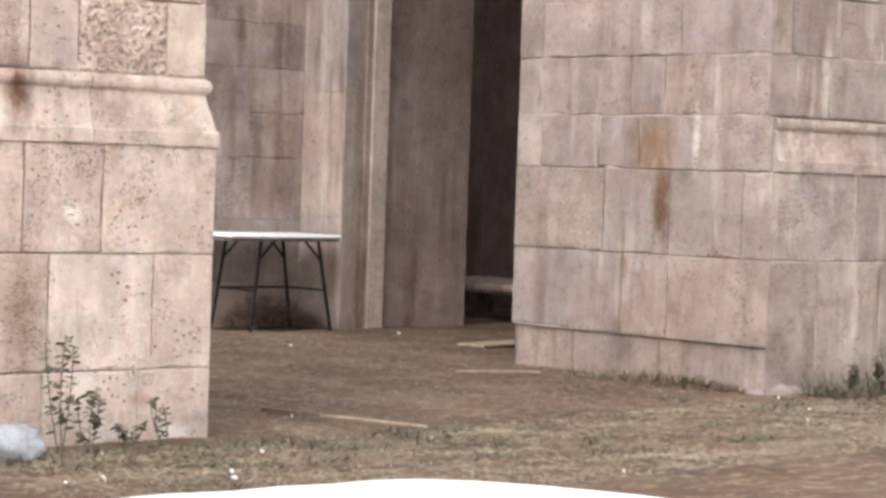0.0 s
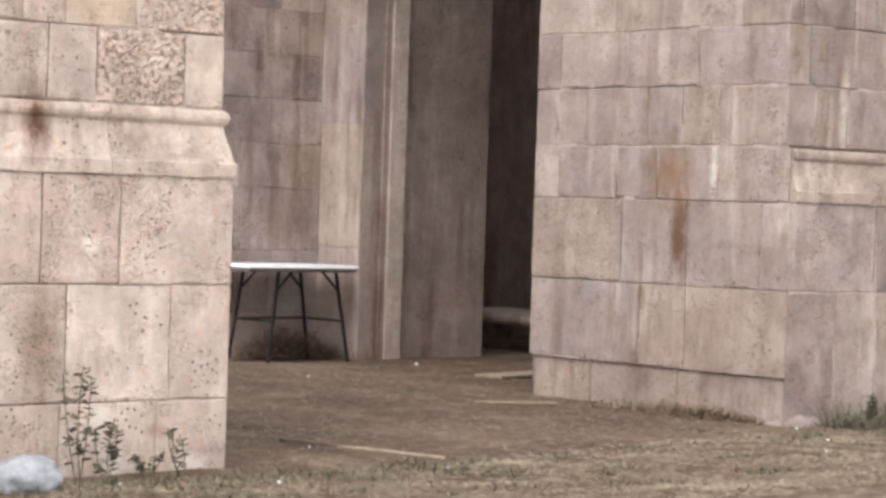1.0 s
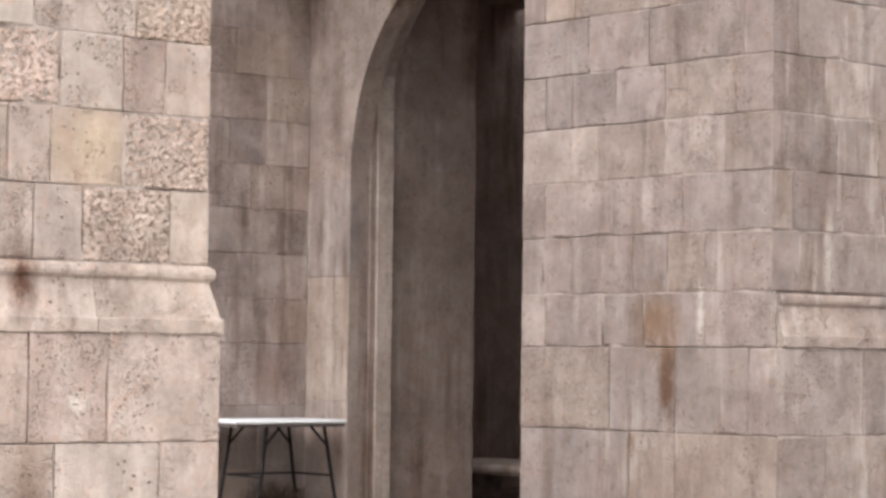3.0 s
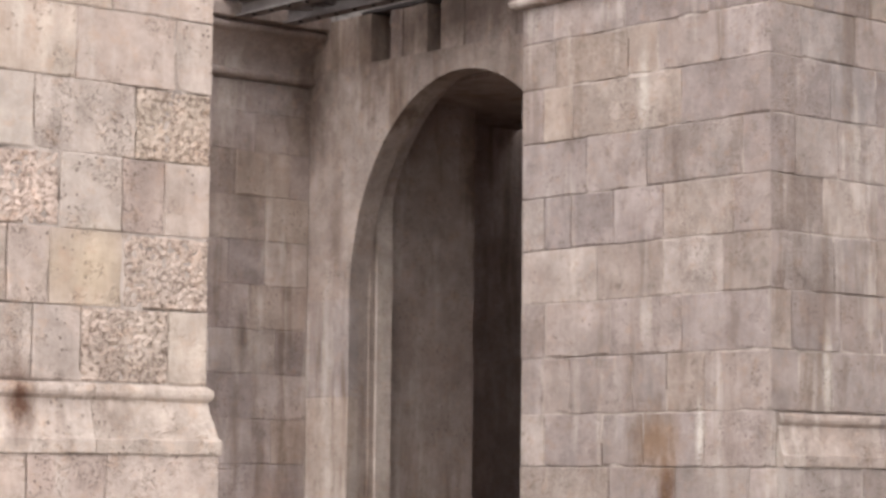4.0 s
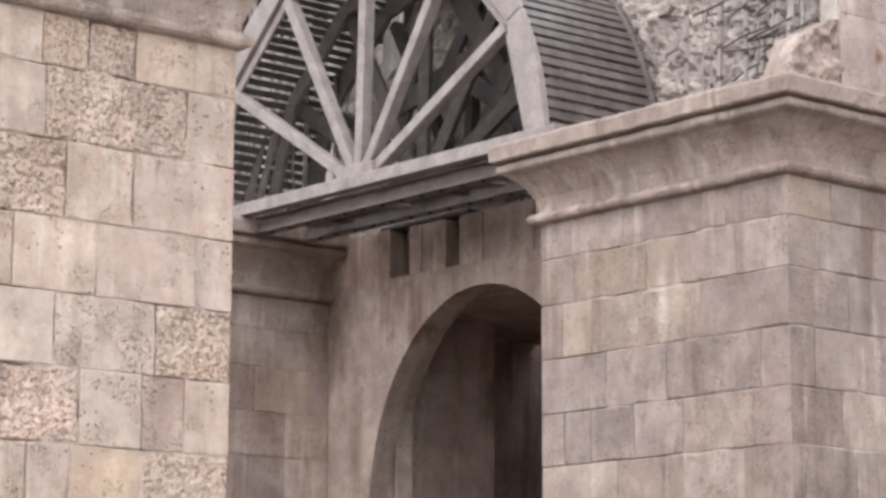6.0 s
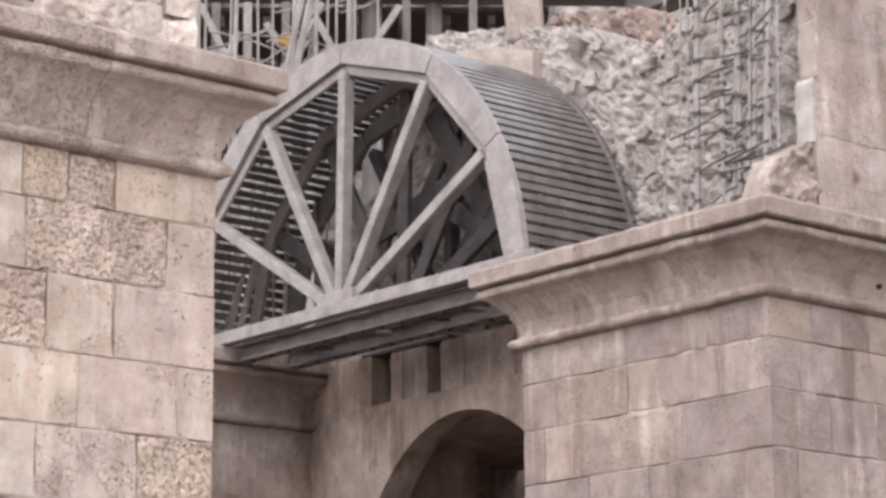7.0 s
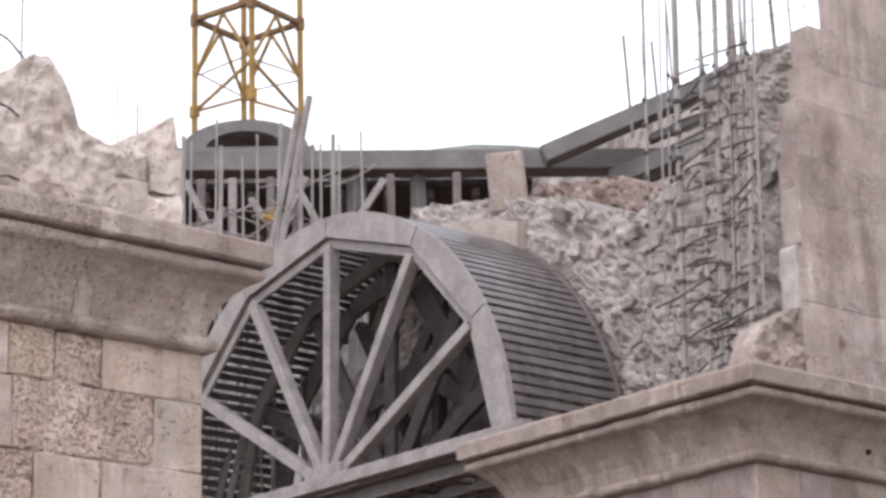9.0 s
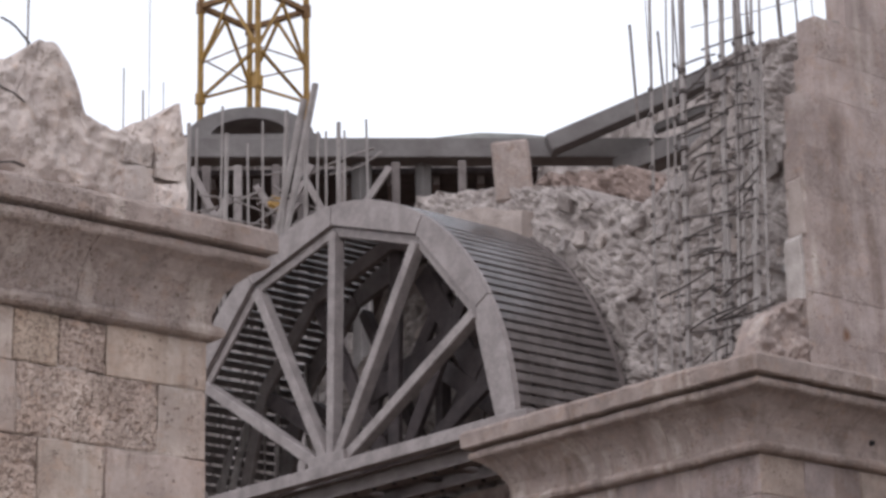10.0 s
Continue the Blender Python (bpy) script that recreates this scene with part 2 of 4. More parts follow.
slat_mat.node_tree.nodes["Principled BSDF"].inputs["Specular IOR Level"].default_value = 0.8
steel_dark = mottled("rusted_steel", (0.10, 0.085, 0.08), (0.24, 0.20, 0.185), 7, 0.7, 60, 0.3, 0.3)
# darkened copy of the grey timber: shade between members put into the colour
timber_shaded = mottled("shaded_timber", (0.026, 0.019, 0.019), (0.07, 0.053, 0.052), 7, 0.75, 60, 0.25)
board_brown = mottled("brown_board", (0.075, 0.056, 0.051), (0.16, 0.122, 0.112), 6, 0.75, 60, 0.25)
rebar_mat = mottled("rebar", (0.19, 0.162, 0.15), (0.33, 0.295, 0.28), 4, 0.7, 60, 0.2, 0.2)
tie_steel = mottled("dark_wire", (0.04, 0.032, 0.03), (0.12, 0.096, 0.088), 7, 0.8, 60, 0.2)
crane_mat = mottled("ochre_paint", (0.18, 0.095, 0.022), (0.34, 0.20, 0.05), 4, 0.55, 40, 0.1)
crane_rust = mottled("rusty_ochre", (0.10, 0.05, 0.026), (0.24, 0.135, 0.05), 5, 0.7, 40, 0.2)
black_steel = mottled("black_tube", (0.006, 0.005, 0.005), (0.014, 0.012, 0.011), 10, 0.9, 60, 0.1)
table_white = mottled("white_plastic", (0.66, 0.66, 0.67), (0.80, 0.80, 0.80), 4, 0.45, 60, 0.05)
sack_mat = mottled("white_sack", (0.20, 0.205, 0.22), (0.32, 0.325, 0.345), 9, 0.7, 60, 0.4)
straw_mat = mottled("dry_straw", (0.15, 0.11, 0.075), (0.36, 0.285, 0.205), 30, 0.9)
pale_straw = mottled("pale_straw", (0.24, 0.185, 0.125), (0.46, 0.375, 0.275), 30, 0.9)
twig_mat = mottled("brown_twigs", (0.07, 0.044, 0.03), (0.23, 0.15, 0.10), 30, 0.9)
weed_mat = mottled("weed_leaf", (0.06, 0.053, 0.036), (0.17, 0.148, 0.10), 20, 0.8)
wood_pale = mottled("bare_plank", (0.20, 0.15, 0.105), (0.36, 0.285, 0.215), 10, 0.85)
wood_dark = mottled("dark_stick", (0.07, 0.05, 0.04), (0.15, 0.11, 0.085), 14, 0.85)
earth_mat = mottled("reddish_earth", (0.13, 0.09, 0.075), (0.36, 0.275, 0.24), 7, grain=40, bump=0.9)
hill_mat = mottled("far_hill", (0.16, 0.16, 0.15), (0.26, 0.26, 0.24), 0.05, grain=0.6)


def rubble_material():
    k = Nodes("rubble_stone", 0.92)
    tone = k.ramp(k.random(), (0.0, (0.24, 0.198, 0.18)), (0.3, (0.34, 0.295, 0.278)), (0.55, (0.40, 0.345, 0.318)), (0.8, (0.36, 0.29, 0.255)), (1.0, (0.29, 0.262, 0.255)))
    a, b = k.noise(11, 7, 0.72), k.noise(70, 3)
    col = k.mix(0.6, tone, k.ramp(a, (0.3, 0.55), (0.7, 1.0)), "MULTIPLY")
    k.bump(k.math("ADD", a, k.math("MULTIPLY", b, 0.4)), 0.8, 0.03)
    return k.done(col)


rubble_mat = rubble_material()


def dirt_material():
    k = Nodes("dry_dirt", 0.95)
    a = k.noise(1.3, 6, 0.6)
    col = k.ramp(a, (0.28, (0.052, 0.030, 0.020)), (0.5, (0.103, 0.063, 0.041)), (0.72, (0.172, 0.12, 0.084)))
    straw = k.noise(1.0, 6, 0.72, k.place(11, 15, 10))
    thick = k.ramp(k.noise(0.9, 3), (0.38, 0.55), (0.62, 1.0))
    col = k.mix(k.math("MULTIPLY", k.ramp(straw, (0.50, 0.0), (0.64, 0.75)), thick), col, (0.29, 0.225, 0.155))
    col = k.mix(k.ramp(k.noise(2.1, 5, 0.7), (0.52, 0.0), (0.66, 0.6)), col, (0.125, 0.064, 0.038))
    dark = k.noise(9, 6, 0.75)
    col = k.mix(k.ramp(dark, (0.52, 0.0), (0.68, 0.7)), col, (0.065, 0.043, 0.03))
    grit = k.noise(75, 3)
    col = k.mix(0.5, col, k.ramp(grit, (0.3, 0.6), (0.7, 1.0)), "MULTIPLY")
    k.bump(k.math("ADD", straw, k.math("MULTIPLY", grit, 0.5)), 0.8, 0.03)
    return k.done(col)


dirt = dirt_material()
gravel_mat = mottled("pale_gravel", (0.62, 0.58, 0.54), (0.82, 0.79, 0.75), 9, 0.9, 60, 0.6)


# ---- mesh helpers ----
def mesh_ob(name, bm, material, parent=None, label=""):
    me = bpy.data.meshes.new(name)
    bm.normal_update()
    bm.to_mesh(me)
    bm.free()
    me.materials.append(material)
    ob = new(name, me)
    if parent is not None:
        ob.parent = parent
    if label:
        tagged(ob, label)
    return ob


def part(name, bm, material, parent, label=""):
    return mesh_ob(name, bm, material, parent, label)


def thing(name, label, category, kind="", group="", at=(0, 0, 0)):
    ob = new(name)
    ob.location = at
    ob.empty_display_size = 0.1
    return tagged(ob, label, category, group, kind)


def add_box(bm, lo, hi, bevel=0.0):
    lo, hi = Vector(lo), Vector(hi)
    got = bmesh.ops.create_cube(bm, size=1, matrix=Matrix.Translation((lo + hi) / 2) @ Matrix.Diagonal((*(hi - lo), 1)))
    if bevel:
        edges = list({e for v in got["verts"] for e in v.link_edges})
        bmesh.ops.bevel(bm, geom=edges, offset=bevel, segments=1, affect="EDGES", profile=0.5)
    return bm


def box(lo, hi, bevel=0.0):
    return add_box(bmesh.new(), lo, hi, bevel)


def bar(p, q, w, h, bevel=0.006, up=(0, 0, 1)):
    """A squared bar from p to q, w wide across and h high."""
    p, q = Vector(p), Vector(q)
    d = (q - p)
    along = d.normalized()
    side = along.cross(Vector(up))
    if side.length < 1e-4:
        side = along.cross(Vector((1, 0, 0)))
    side.normalize()
    over = side.cross(along)
    m = Matrix((along, side, over)).transposed().to_4x4()
    bm = box((0, -w / 2, -h / 2), (d.length, w / 2, h / 2), bevel)
    bmesh.ops.transform(bm, matrix=Matrix.Translation(p) @ m, verts=bm.verts)
    return bm


def rod(p, q, r, sides=6, bow=0.0, seed=0):
    """A thin round rod from p to q, slightly bowed."""
    p, q = Vector(p), Vector(q)
    rng = random.Random(seed)
    along = (q - p).normalized()
    side = along.orthogonal().normalized()
    over = along.cross(side)
    turn = rng.uniform(0, 6.28)
    off = (side * math.cos(turn) + over * math.sin(turn)) * bow
    bm = bmesh.new()
    rings = []
    steps = 5 if bow else 1
    for i in range(steps + 1):
        u = i / steps
        c = p.lerp(q, u) + off * math.sin(u * math.pi)
        rings.append([bm.verts.new(c + (side * math.cos(a) + over * math.sin(a)) * r) for a in (6.2832 * j / sides for j in range(sides))])
    for a, b in zip(rings, rings[1:]):
        for j in range(sides):
            bm.faces.new((a[j], a[(j + 1) % sides], b[(j + 1) % sides], b[j]))
    bm.faces.new(rings[0][::-1])
    bm.faces.new(rings[-1])
    return bm


def sweep(path, profile, wear=0.005, step=0.07):
    """Run a moulding's profile (out, z) along a level path of (x, y) corners; out is to the path's right. Its surface is worn."""
    bm = bmesh.new()
    pts = [Vector((x, y)) for x, y in path]
    normals = []
    for a, b in zip(pts, pts[1:]):
        d = (b - a).normalized()
        normals.append(Vector((d.y, -d.x)))
    stations = []
    for i, p in enumerate(pts):
        if i == 0:
            n = normals[0]
        elif i == len(pts) - 1:
            n = normals[-1]
        else:
            n = normals[i - 1] + normals[i]
            n = n / n.dot(normals[i])
        stations.append((p, n))
        if i < len(pts) - 1:
            count = int((pts[i + 1] - p).length / step)
            for k in range(1, count):
                stations.append((p.lerp(pts[i + 1], k / count), normals[i]))
    rings = []
    for p, n in stations:
        ring_ = []
        for o, z in profile:
            worn = 0.0
            if o > 0:
                worn = wear * noise.noise((p.x * 7, p.y * 7, z * 9)) + wear * noise.noise((p.x * 19, p.y * 19, z * 21))
                worn -= 3.0 * wear * max(0.0, noise.noise((p.x * 5.3, p.y * 5.3, z * 8 + 40)) - 0.35)
            ring_.append(bm.verts.new((p.x + n.x * (o + worn), p.y + n.y * (o + worn), z + 0.5 * worn)))
        rings.append(ring_)
    k = len(profile)
    for a, b in zip(rings, rings[1:]):
        for j in range(k):
            bm.faces.new((a[j], b[j], b[(j + 1) % k], a[(j + 1) % k]))
    bm.faces.new(rings[0])
    bm.faces.new(rings[-1][::-1])
    bmesh.ops.recalc_face_normals(bm, faces=bm.faces)
    return bm


SKIN = 0.035
rng_block = random.Random(7)


def block_mesh(u0, u1, z0, z1, origin, u, n, proud, mitre0=False, mitre1=False, gap=0.002, chamfer=0.004):
    """One ashlar block of a wall's skin: front face proud of the core, worn edges; a mitred end closes a corner."""
    rng = rng_block
    gap = gap * rng.choice((0.3, 0.6, 1.0, 1.0, 1.7))
    a0, a1 = u0 + (0 if mitre0 else gap), u1 - (0 if mitre1 else gap)
    b0, b1 = z0 + gap, z1 - gap
    c0, c1 = (0.001 if mitre0 else chamfer), (0.001 if mitre1 else chamfer)
    u, n, origin = Vector(u), Vector(n), Vector(origin)
    tilt = [rng.uniform(-0.0015, 0.0015) for _ in range(4)]

    def at(s, z, d):
        return tuple(origin + u * s + n * d + Vector((0, 0, z)))

    back0, back1 = a0 + (SKIN if mitre0 else 0), a1 - (SKIN if mitre1 else 0)
    wide, high = max(2, min(5, int((a1 - a0) / 0.11))), max(2, min(4, int((b1 - b0) / 0.11)))
    line = [(i / wide, 0.0) for i in range(wide)] + [(1.0, i / high) for i in range(high)] + [(1 - i / wide, 1.0) for i in range(wide)] + [(0.0, 1 - i / high) for i in range(high)]
    rear, rim, face = [], [], []
    for p, q in line:
        s, z = a0 + (a1 - a0) * p, b0 + (b1 - b0) * q
        chip = rng.uniform(0.004, 0.014) if rng.random() < 0.2 else 0.0
        worn = chamfer * rng.uniform(0.5, 1.8) + chip
        e0 = 0.001 if mitre0 and p == 0 else worn
        e1 = 0.001 if mitre1 and p == 1 else worn
        fs = s + (e0 if p == 0 else 0) - (e1 if p == 1 else 0)
        fz = z + (worn if q == 0 else 0) - (worn if q == 1 else 0)
        lean = (tilt[0] * (1 - p) + tilt[1] * p) * (1 - q) + (tilt[3] * (1 - p) + tilt[2] * p) * q
        rear.append(at(back0 + (back1 - back0) * p, z, -SKIN))
        rim.append(at(s, z, proud - chamfer * 0.8 - chip * 0.6))
        face.append(at(fs, fz, proud + lean))
    k = len(line)
    verts = rear + rim + face + [at((a0 + a1) / 2, (b0 + b1) / 2, proud + rng.uniform(-0.001, 0.002))]
    faces = []
    for j in range(k):
        i = (j + 1) % k
        faces += [(j, i, k + i, k + j), (k + j, k + i, 2 * k + i, 2 * k + j), (2 * k + j, 2 * k + i, 3 * k)]
    me = bpy.data.meshes.new("stone_block")
    me.from_pydata(verts, [], faces)
    return me


def ashlar(parent, rows, origin, u, n, material, mitre=(False, False), gap=0.003, chamfer=0.0045):
    """Lay courses of blocks. rows: (z0, z1, u0, u1, joints between)."""
    for z0, z1, u0, u1, joints in rows:
        cuts = [u0, *sorted(j for j in joints if u0 + 0.04 < j < u1 - 0.04), u1]
        for i, (a, b) in enumerate(zip(cuts, cuts[1:])):
            me = block_mesh(a, b, z0, z1, origin, u, n, rng_block.uniform(-0.003, 0.003), mitre[0] and i == 0, mitre[1] and i == len(cuts) - 2, gap, chamfer)
            me.materials.append(material)
            ob = new("stone_block", me)
            ob.parent = parent


def pointing(parent, s0, s1, z0, z1, origin, u, n, material, seed, step=0.045, wash=0.0):
    """The mortar in a wall's joints: flush in places, washed out to some depth in others."""
    u, n, origin = Vector(u), Vector(n), Vector(origin)
    cols, high = max(2, int((s1 - s0) / step)), max(2, int((z1 - z0) / step))
    verts, faces = [], []
    for j in range(high + 1):
        z = z0 + (z1 - z0) * j / high
        for i in range(cols + 1):
            a = s0 + (s1 - s0) * i / cols
            out = noise.noise((a * 1.5, z * 2.3, seed)) + 0.7 * noise.noise((a * 5, z * 6, seed + 4))
            deep = 0.0055 + 0.026 * max(0.0, min(1.0, (out - 0.02 + wash) * 3.5))
            verts.append(tuple(origin + u * a - n * deep + Vector((0, 0, z))))
    w = cols + 1
    for j in range(high):
        for i in range(cols):
            faces.append((j * w + i, j * w + i + 1, (j + 1) * w + i + 1, (j + 1) * w + i))
    me = bpy.data.meshes.new("pointing")
    me.from_pydata(verts, [], faces)
    me.materials.append(material)
    ob = new("pointing", me)
    ob.parent = parent
    return ob


def some_joints(u0, u1, rng, low=0.28, high=0.7):
    out, at = [], u0 + rng.uniform(0.2, high)
    while at < u1 - 0.15:
        out.append(at)
        at += rng.uniform(low, high)
    return out


# ---- ground ----
def ground_height(x, y):
    near = 1.0 if 4 < x < 17 and 6 < y < 18 else 0.0
    low = -0.05 * max(0.0, min(1.0, (10.3 - y) / 0.8)) * max(0.0, min(1.0, (9.5 - x) / 2.0))
    return low + near * (0.018 * noise.noise((x * 1.1, y * 1.1, 0)) + 0.012 * noise.noise((x * 4.3, y * 4.3, 3)))


def build_ground():
    def steps(lo, hi, step):
        far = [6, 15, 40, 120, 400, 1500]
        return [lo - f for f in far[::-1]] + list(np.arange(lo, hi + 1e-6, step)) + [hi + f for f in far]
    xs, ys = steps(4.0, 17.0, 0.1), steps(6.0, 18.0, 0.1)
    verts = [(x, y, ground_height(x, y)) for y in ys for x in xs]
    w = len(xs)
    faces = [(j * w + i, j * w + i + 1, (j + 1) * w + i + 1, (j + 1) * w + i) for j in range(len(ys) - 1) for i in range(w - 1)]
    me = bpy.data.meshes.new("ground")
    me.from_pydata(verts, [], faces)
    me.shade_smooth()
    me.materials.append(dirt)
    tagged(new("ground", me), "trodden dry brown dirt with straw and scattered grass", "ground", kind="structure")


build_ground()


def build_pavement():
    """A pale gravel yard whose rounded edge ends in front of the piers."""
    bm = bmesh.new()
    rim = []
    for i in range(61):
        u = i / 60
        x = 7.7 - 30.0 * (1 - u) ** 2.2
        y = 7.80 - 0.71 * max(0.0, x - 5.93) ** 4 - 0.004 * max(0.0, 5.0 - x) ** 2 + 0.06 * noise.noise((x * 6, 0, 0)) + 0.04 * noise.noise((x * 17, 0, 0))
        rim.append((x, y))
    top = [bm.verts.new((x, y, 0.006)) for x, y in rim]
    low = [bm.verts.new((x, y + 0.03, -0.06)) for x, y in rim]
    near = [bm.verts.new((x, -25.0, 0.012)) for i, (x, y) in enumerate(rim)]
    for i in range(60):
        bm.faces.new((near[i], near[i + 1], top[i + 1], top[i]))
        bm.faces.new((top[i], top[i + 1], low[i + 1], low[i]))
    tagged(mesh_ob("pavement", bm, gravel_mat), "pale sunlit gravel yard with a rounded edge", "pavement", kind="structure")


build_pavement()

# ---- the near pier (wall_1): sawn ashlar, string course, cornice ----
STRING = [(-0.06, 1.36), (0.053, 1.36), (0.057, 1.366), (0.057, 1.428), (0.053, 1.434), (0.047, 1.436), (0.042, 1.455), (0.033, 1.49), (0.022, 1.535),
          (0.012, 1.58), (0.006, 1.612), (0.014, 1.62), (0.024, 1.632), (0.028, 1.65), (0.024, 1.67), (0.013, 1.684), (0.0, 1.69), (-0.06, 1.69)]
CORNICE = [(-0.3, 4.462), (0.01, 4.462), (0.04, 4.466), (0.062, 4.478), (0.072, 4.50), (0.063, 4.522), (0.042, 4.536), (0.02, 4.54),
           (0.022, 4.58), (0.036, 4.64), (0.066, 4.70), (0.11, 4.755), (0.16, 4.80), (0.215, 4.828), (0.224, 4.842), (0.224, 4.874), (0.185, 4.878), (0.185, 4.897), (0.245, 4.90),
           (0.262, 4.912), (0.262, 5.005), (0.24, 5.03), (-0.3, 5.035)]
CORNICE_NEAR = [(o, z - 0.025) for o, z in CORNICE]


wall_1 = tagged(mesh_ob("wall_1", box((3.0, 9.75 + SKIN, -0.3), (6.77 - SKIN, 12.2, 5.0)), mortar),
                "tall pier of warm travertine ashlar with string course and cornice", "stone pier", kind="structure")
part("plinth_core", box((3.0, 9.705 + SKIN, -0.3), (6.817 - SKIN, 12.2, 1.362)), mortar, wall_1)
X1 = 3.4
lower = [(-0.12, 0.30, X1, 6.817, [5.05, 5.885, 6.41]), (0.30, 0.85, X1, 6.817, [4.8, 5.3, 5.905, 6.479]), (0.85, 1.36, X1, 6.817, [4.7, 5.2, 5.762, 6.187])]
upper = [(1.692, 2.046, X1, 6.77, [5.1, 5.5, 5.80, 6.06, 6.55]), (2.046, 2.405, X1, 6.77, [5.2, 5.66, 5.88, 6.28]), (2.405, 2.76, X1, 6.77, [5.0, 5.5, 5.93, 6.27, 6.51]),
         (2.76, 3.11, X1, 6.77, [5.2, 5.78, 6.34]), (3.11, 3.458, X1, 6.77, [5.0, 5.55, 6.0, 6.56]), (3.458, 3.83, X1, 6.77, [5.3, 5.82, 6.19]),
         (3.83, 4.18, X1, 6.77, [5.2, 5.70, 6.49]), (4.18, 4.437, X1, 6.77, [5.3, 5.67, 5.92, 6.19])]
ashlar(wall_1, lower, (0, 9.705, 0), (1, 0, 0), (0, -1, 0), stone_plinth_lit, (False, True))
ashlar(wall_1, upper, (0, 9.75, 0), (1, 0, 0), (0, -1, 0), stone_warm, (False, True))
pointing(wall_1, X1, 6.80, -0.1, 1.36, (0, 9.705, 0), (1, 0, 0), (0, -1, 0), mortar_pale, 1, wash=0.4)
pointing(wall_1, X1, 6.755, 1.69, 4.44, (0, 9.75, 0), (1, 0, 0), (0, -1, 0), mortar_pale, 2, wash=0.1)
# the return faces, plain
part("return_face", box((6.77 - SKIN, 9.79, 1.69), (6.768, 12.2, 4.46)), stone_warm, wall_1)
part("plinth_return", box((6.817 - SKIN, 9.745, -0.3), (6.815, 12.2, 1.36)), stone_warm, wall_1)


def run_stones(parent, name, x0, x1, cuts, y, profile, material, end=None):
    """A straight moulding along x on a wall that faces -y, in single stones; the last one returns along +y at end."""
    edges = [x0, *cuts, x1]
    for a, b in zip(edges, edges[1:]):
        last = b == x1
        path = [(a + 0.002, y), (b - (0 if last else 0.002), y)]
        if last and end:
            path.append((b, end))
        part(name, sweep(path, profile, 0.007), material, parent)


run_stones(wall_1, "string_stone", X1, 6.77, [4.6, 5.45, 6.12], 9.75, STRING, stone_trim, 12.2)
run_stones(wall_1, "cornice_stone", X1, 6.77, [4.3, 5.2, 6.0], 9.75, CORNICE_NEAR, stone_cornice, 12.2)

def ragged_foot():
    """A lumpy low footing that spreads at the corner of the far pier."""
    bm = bmesh.new()
    bmesh.ops.create_grid(bm, x_segments=24, y_segments=24, size=0.5)
    for v in bm.verts:
        x, y = v.co.x, v.co.y
        r = math.hypot(x, y) / 0.5
        v.co.z = 0.10 * max(0.0, 1 - r) + 0.03 * noise.noise((x * 9, y * 9, 4)) * (1 - min(1.0, r)) - 0.03
    bmesh.ops.transform(bm, matrix=pose(11.28, 10.02, 0) @ Matrix.Diagonal((0.75, 0.62, 1, 1)), verts=bm.verts)
    return bm


# ---- the far pier (wall_2): its reveal faces the opening, its front carries the string course ----
def crumbled(x0, x1, z0, z1, y, step=0.009):
    """A block of coarse shelly stone: its face is eaten into small holes and grains."""
    cols, high = int((x1 - x0) / step), int((z1 - z0) / step)
    verts, faces = [], []
    for j in range(high + 1):
        for i in range(cols + 1):
            a, z = x0 + (x1 - x0) * i / cols, z0 + (z1 - z0) * j / high
            near, _ = noise.voronoi((a * 42, z * 42, y))
            eaten = 0.015 * max(0.0, 0.6 - near[0]) * (0.4 + 1.2 * abs(noise.noise((a * 7, z * 7, 2)))) - 0.02 * max(0.0, noise.noise((a * 30, z * 34, 6)))
            rim_ = i in (0, cols) or j in (0, high)
            verts.append((a, y + 0.002 - eaten + (0.007 if rim_ else 0.0), z))
    w = cols + 1
    for j in range(high):
        for i in range(cols):
            faces.append((j * w + i, j * w + i + 1, (j + 1) * w + i + 1, (j + 1) * w + i))
    corner = [0, cols, high * w + cols, high * w]
    back = len(verts)
    verts += [(verts[c][0], y + SKIN, verts[c][2]) for c in corner]
    for k in range(4):
        faces.append((corner[k], back + k, back + (k + 1) % 4, corner[(k + 1) % 4]))
    me = bpy.data.meshes.new("stone_block")
    me.from_pydata(verts, [], faces)
    me.materials.append(stone_pitted)
    return me


# some blocks of the near pier are of coarse, deeply pitted stone
for block in wall_1.children:
    if block.name.startswith("stone_block"):
        xs = [v.co.x for v in block.data.vertices]
        zs = [v.co.z for v in block.data.vertices]
        ys = [v.co.y for v in block.data.vertices]
        if max(xs) - min(xs) > 0.1 and max(ys) < 9.9 and any(min(xs) < px < max(xs) and min(zs) < pz < max(zs) for px, pz in [(6.29, 1.88), (6.57, 2.98), (6.44, 2.31), (5.88, 2.59), (6.04, 3.99), (5.75, 3.71), (5.97, 4.33)]):
            block.data = crumbled(min(xs) + 0.002, max(xs) - 0.002, min(zs) + 0.002, max(zs) - 0.002, min(ys))

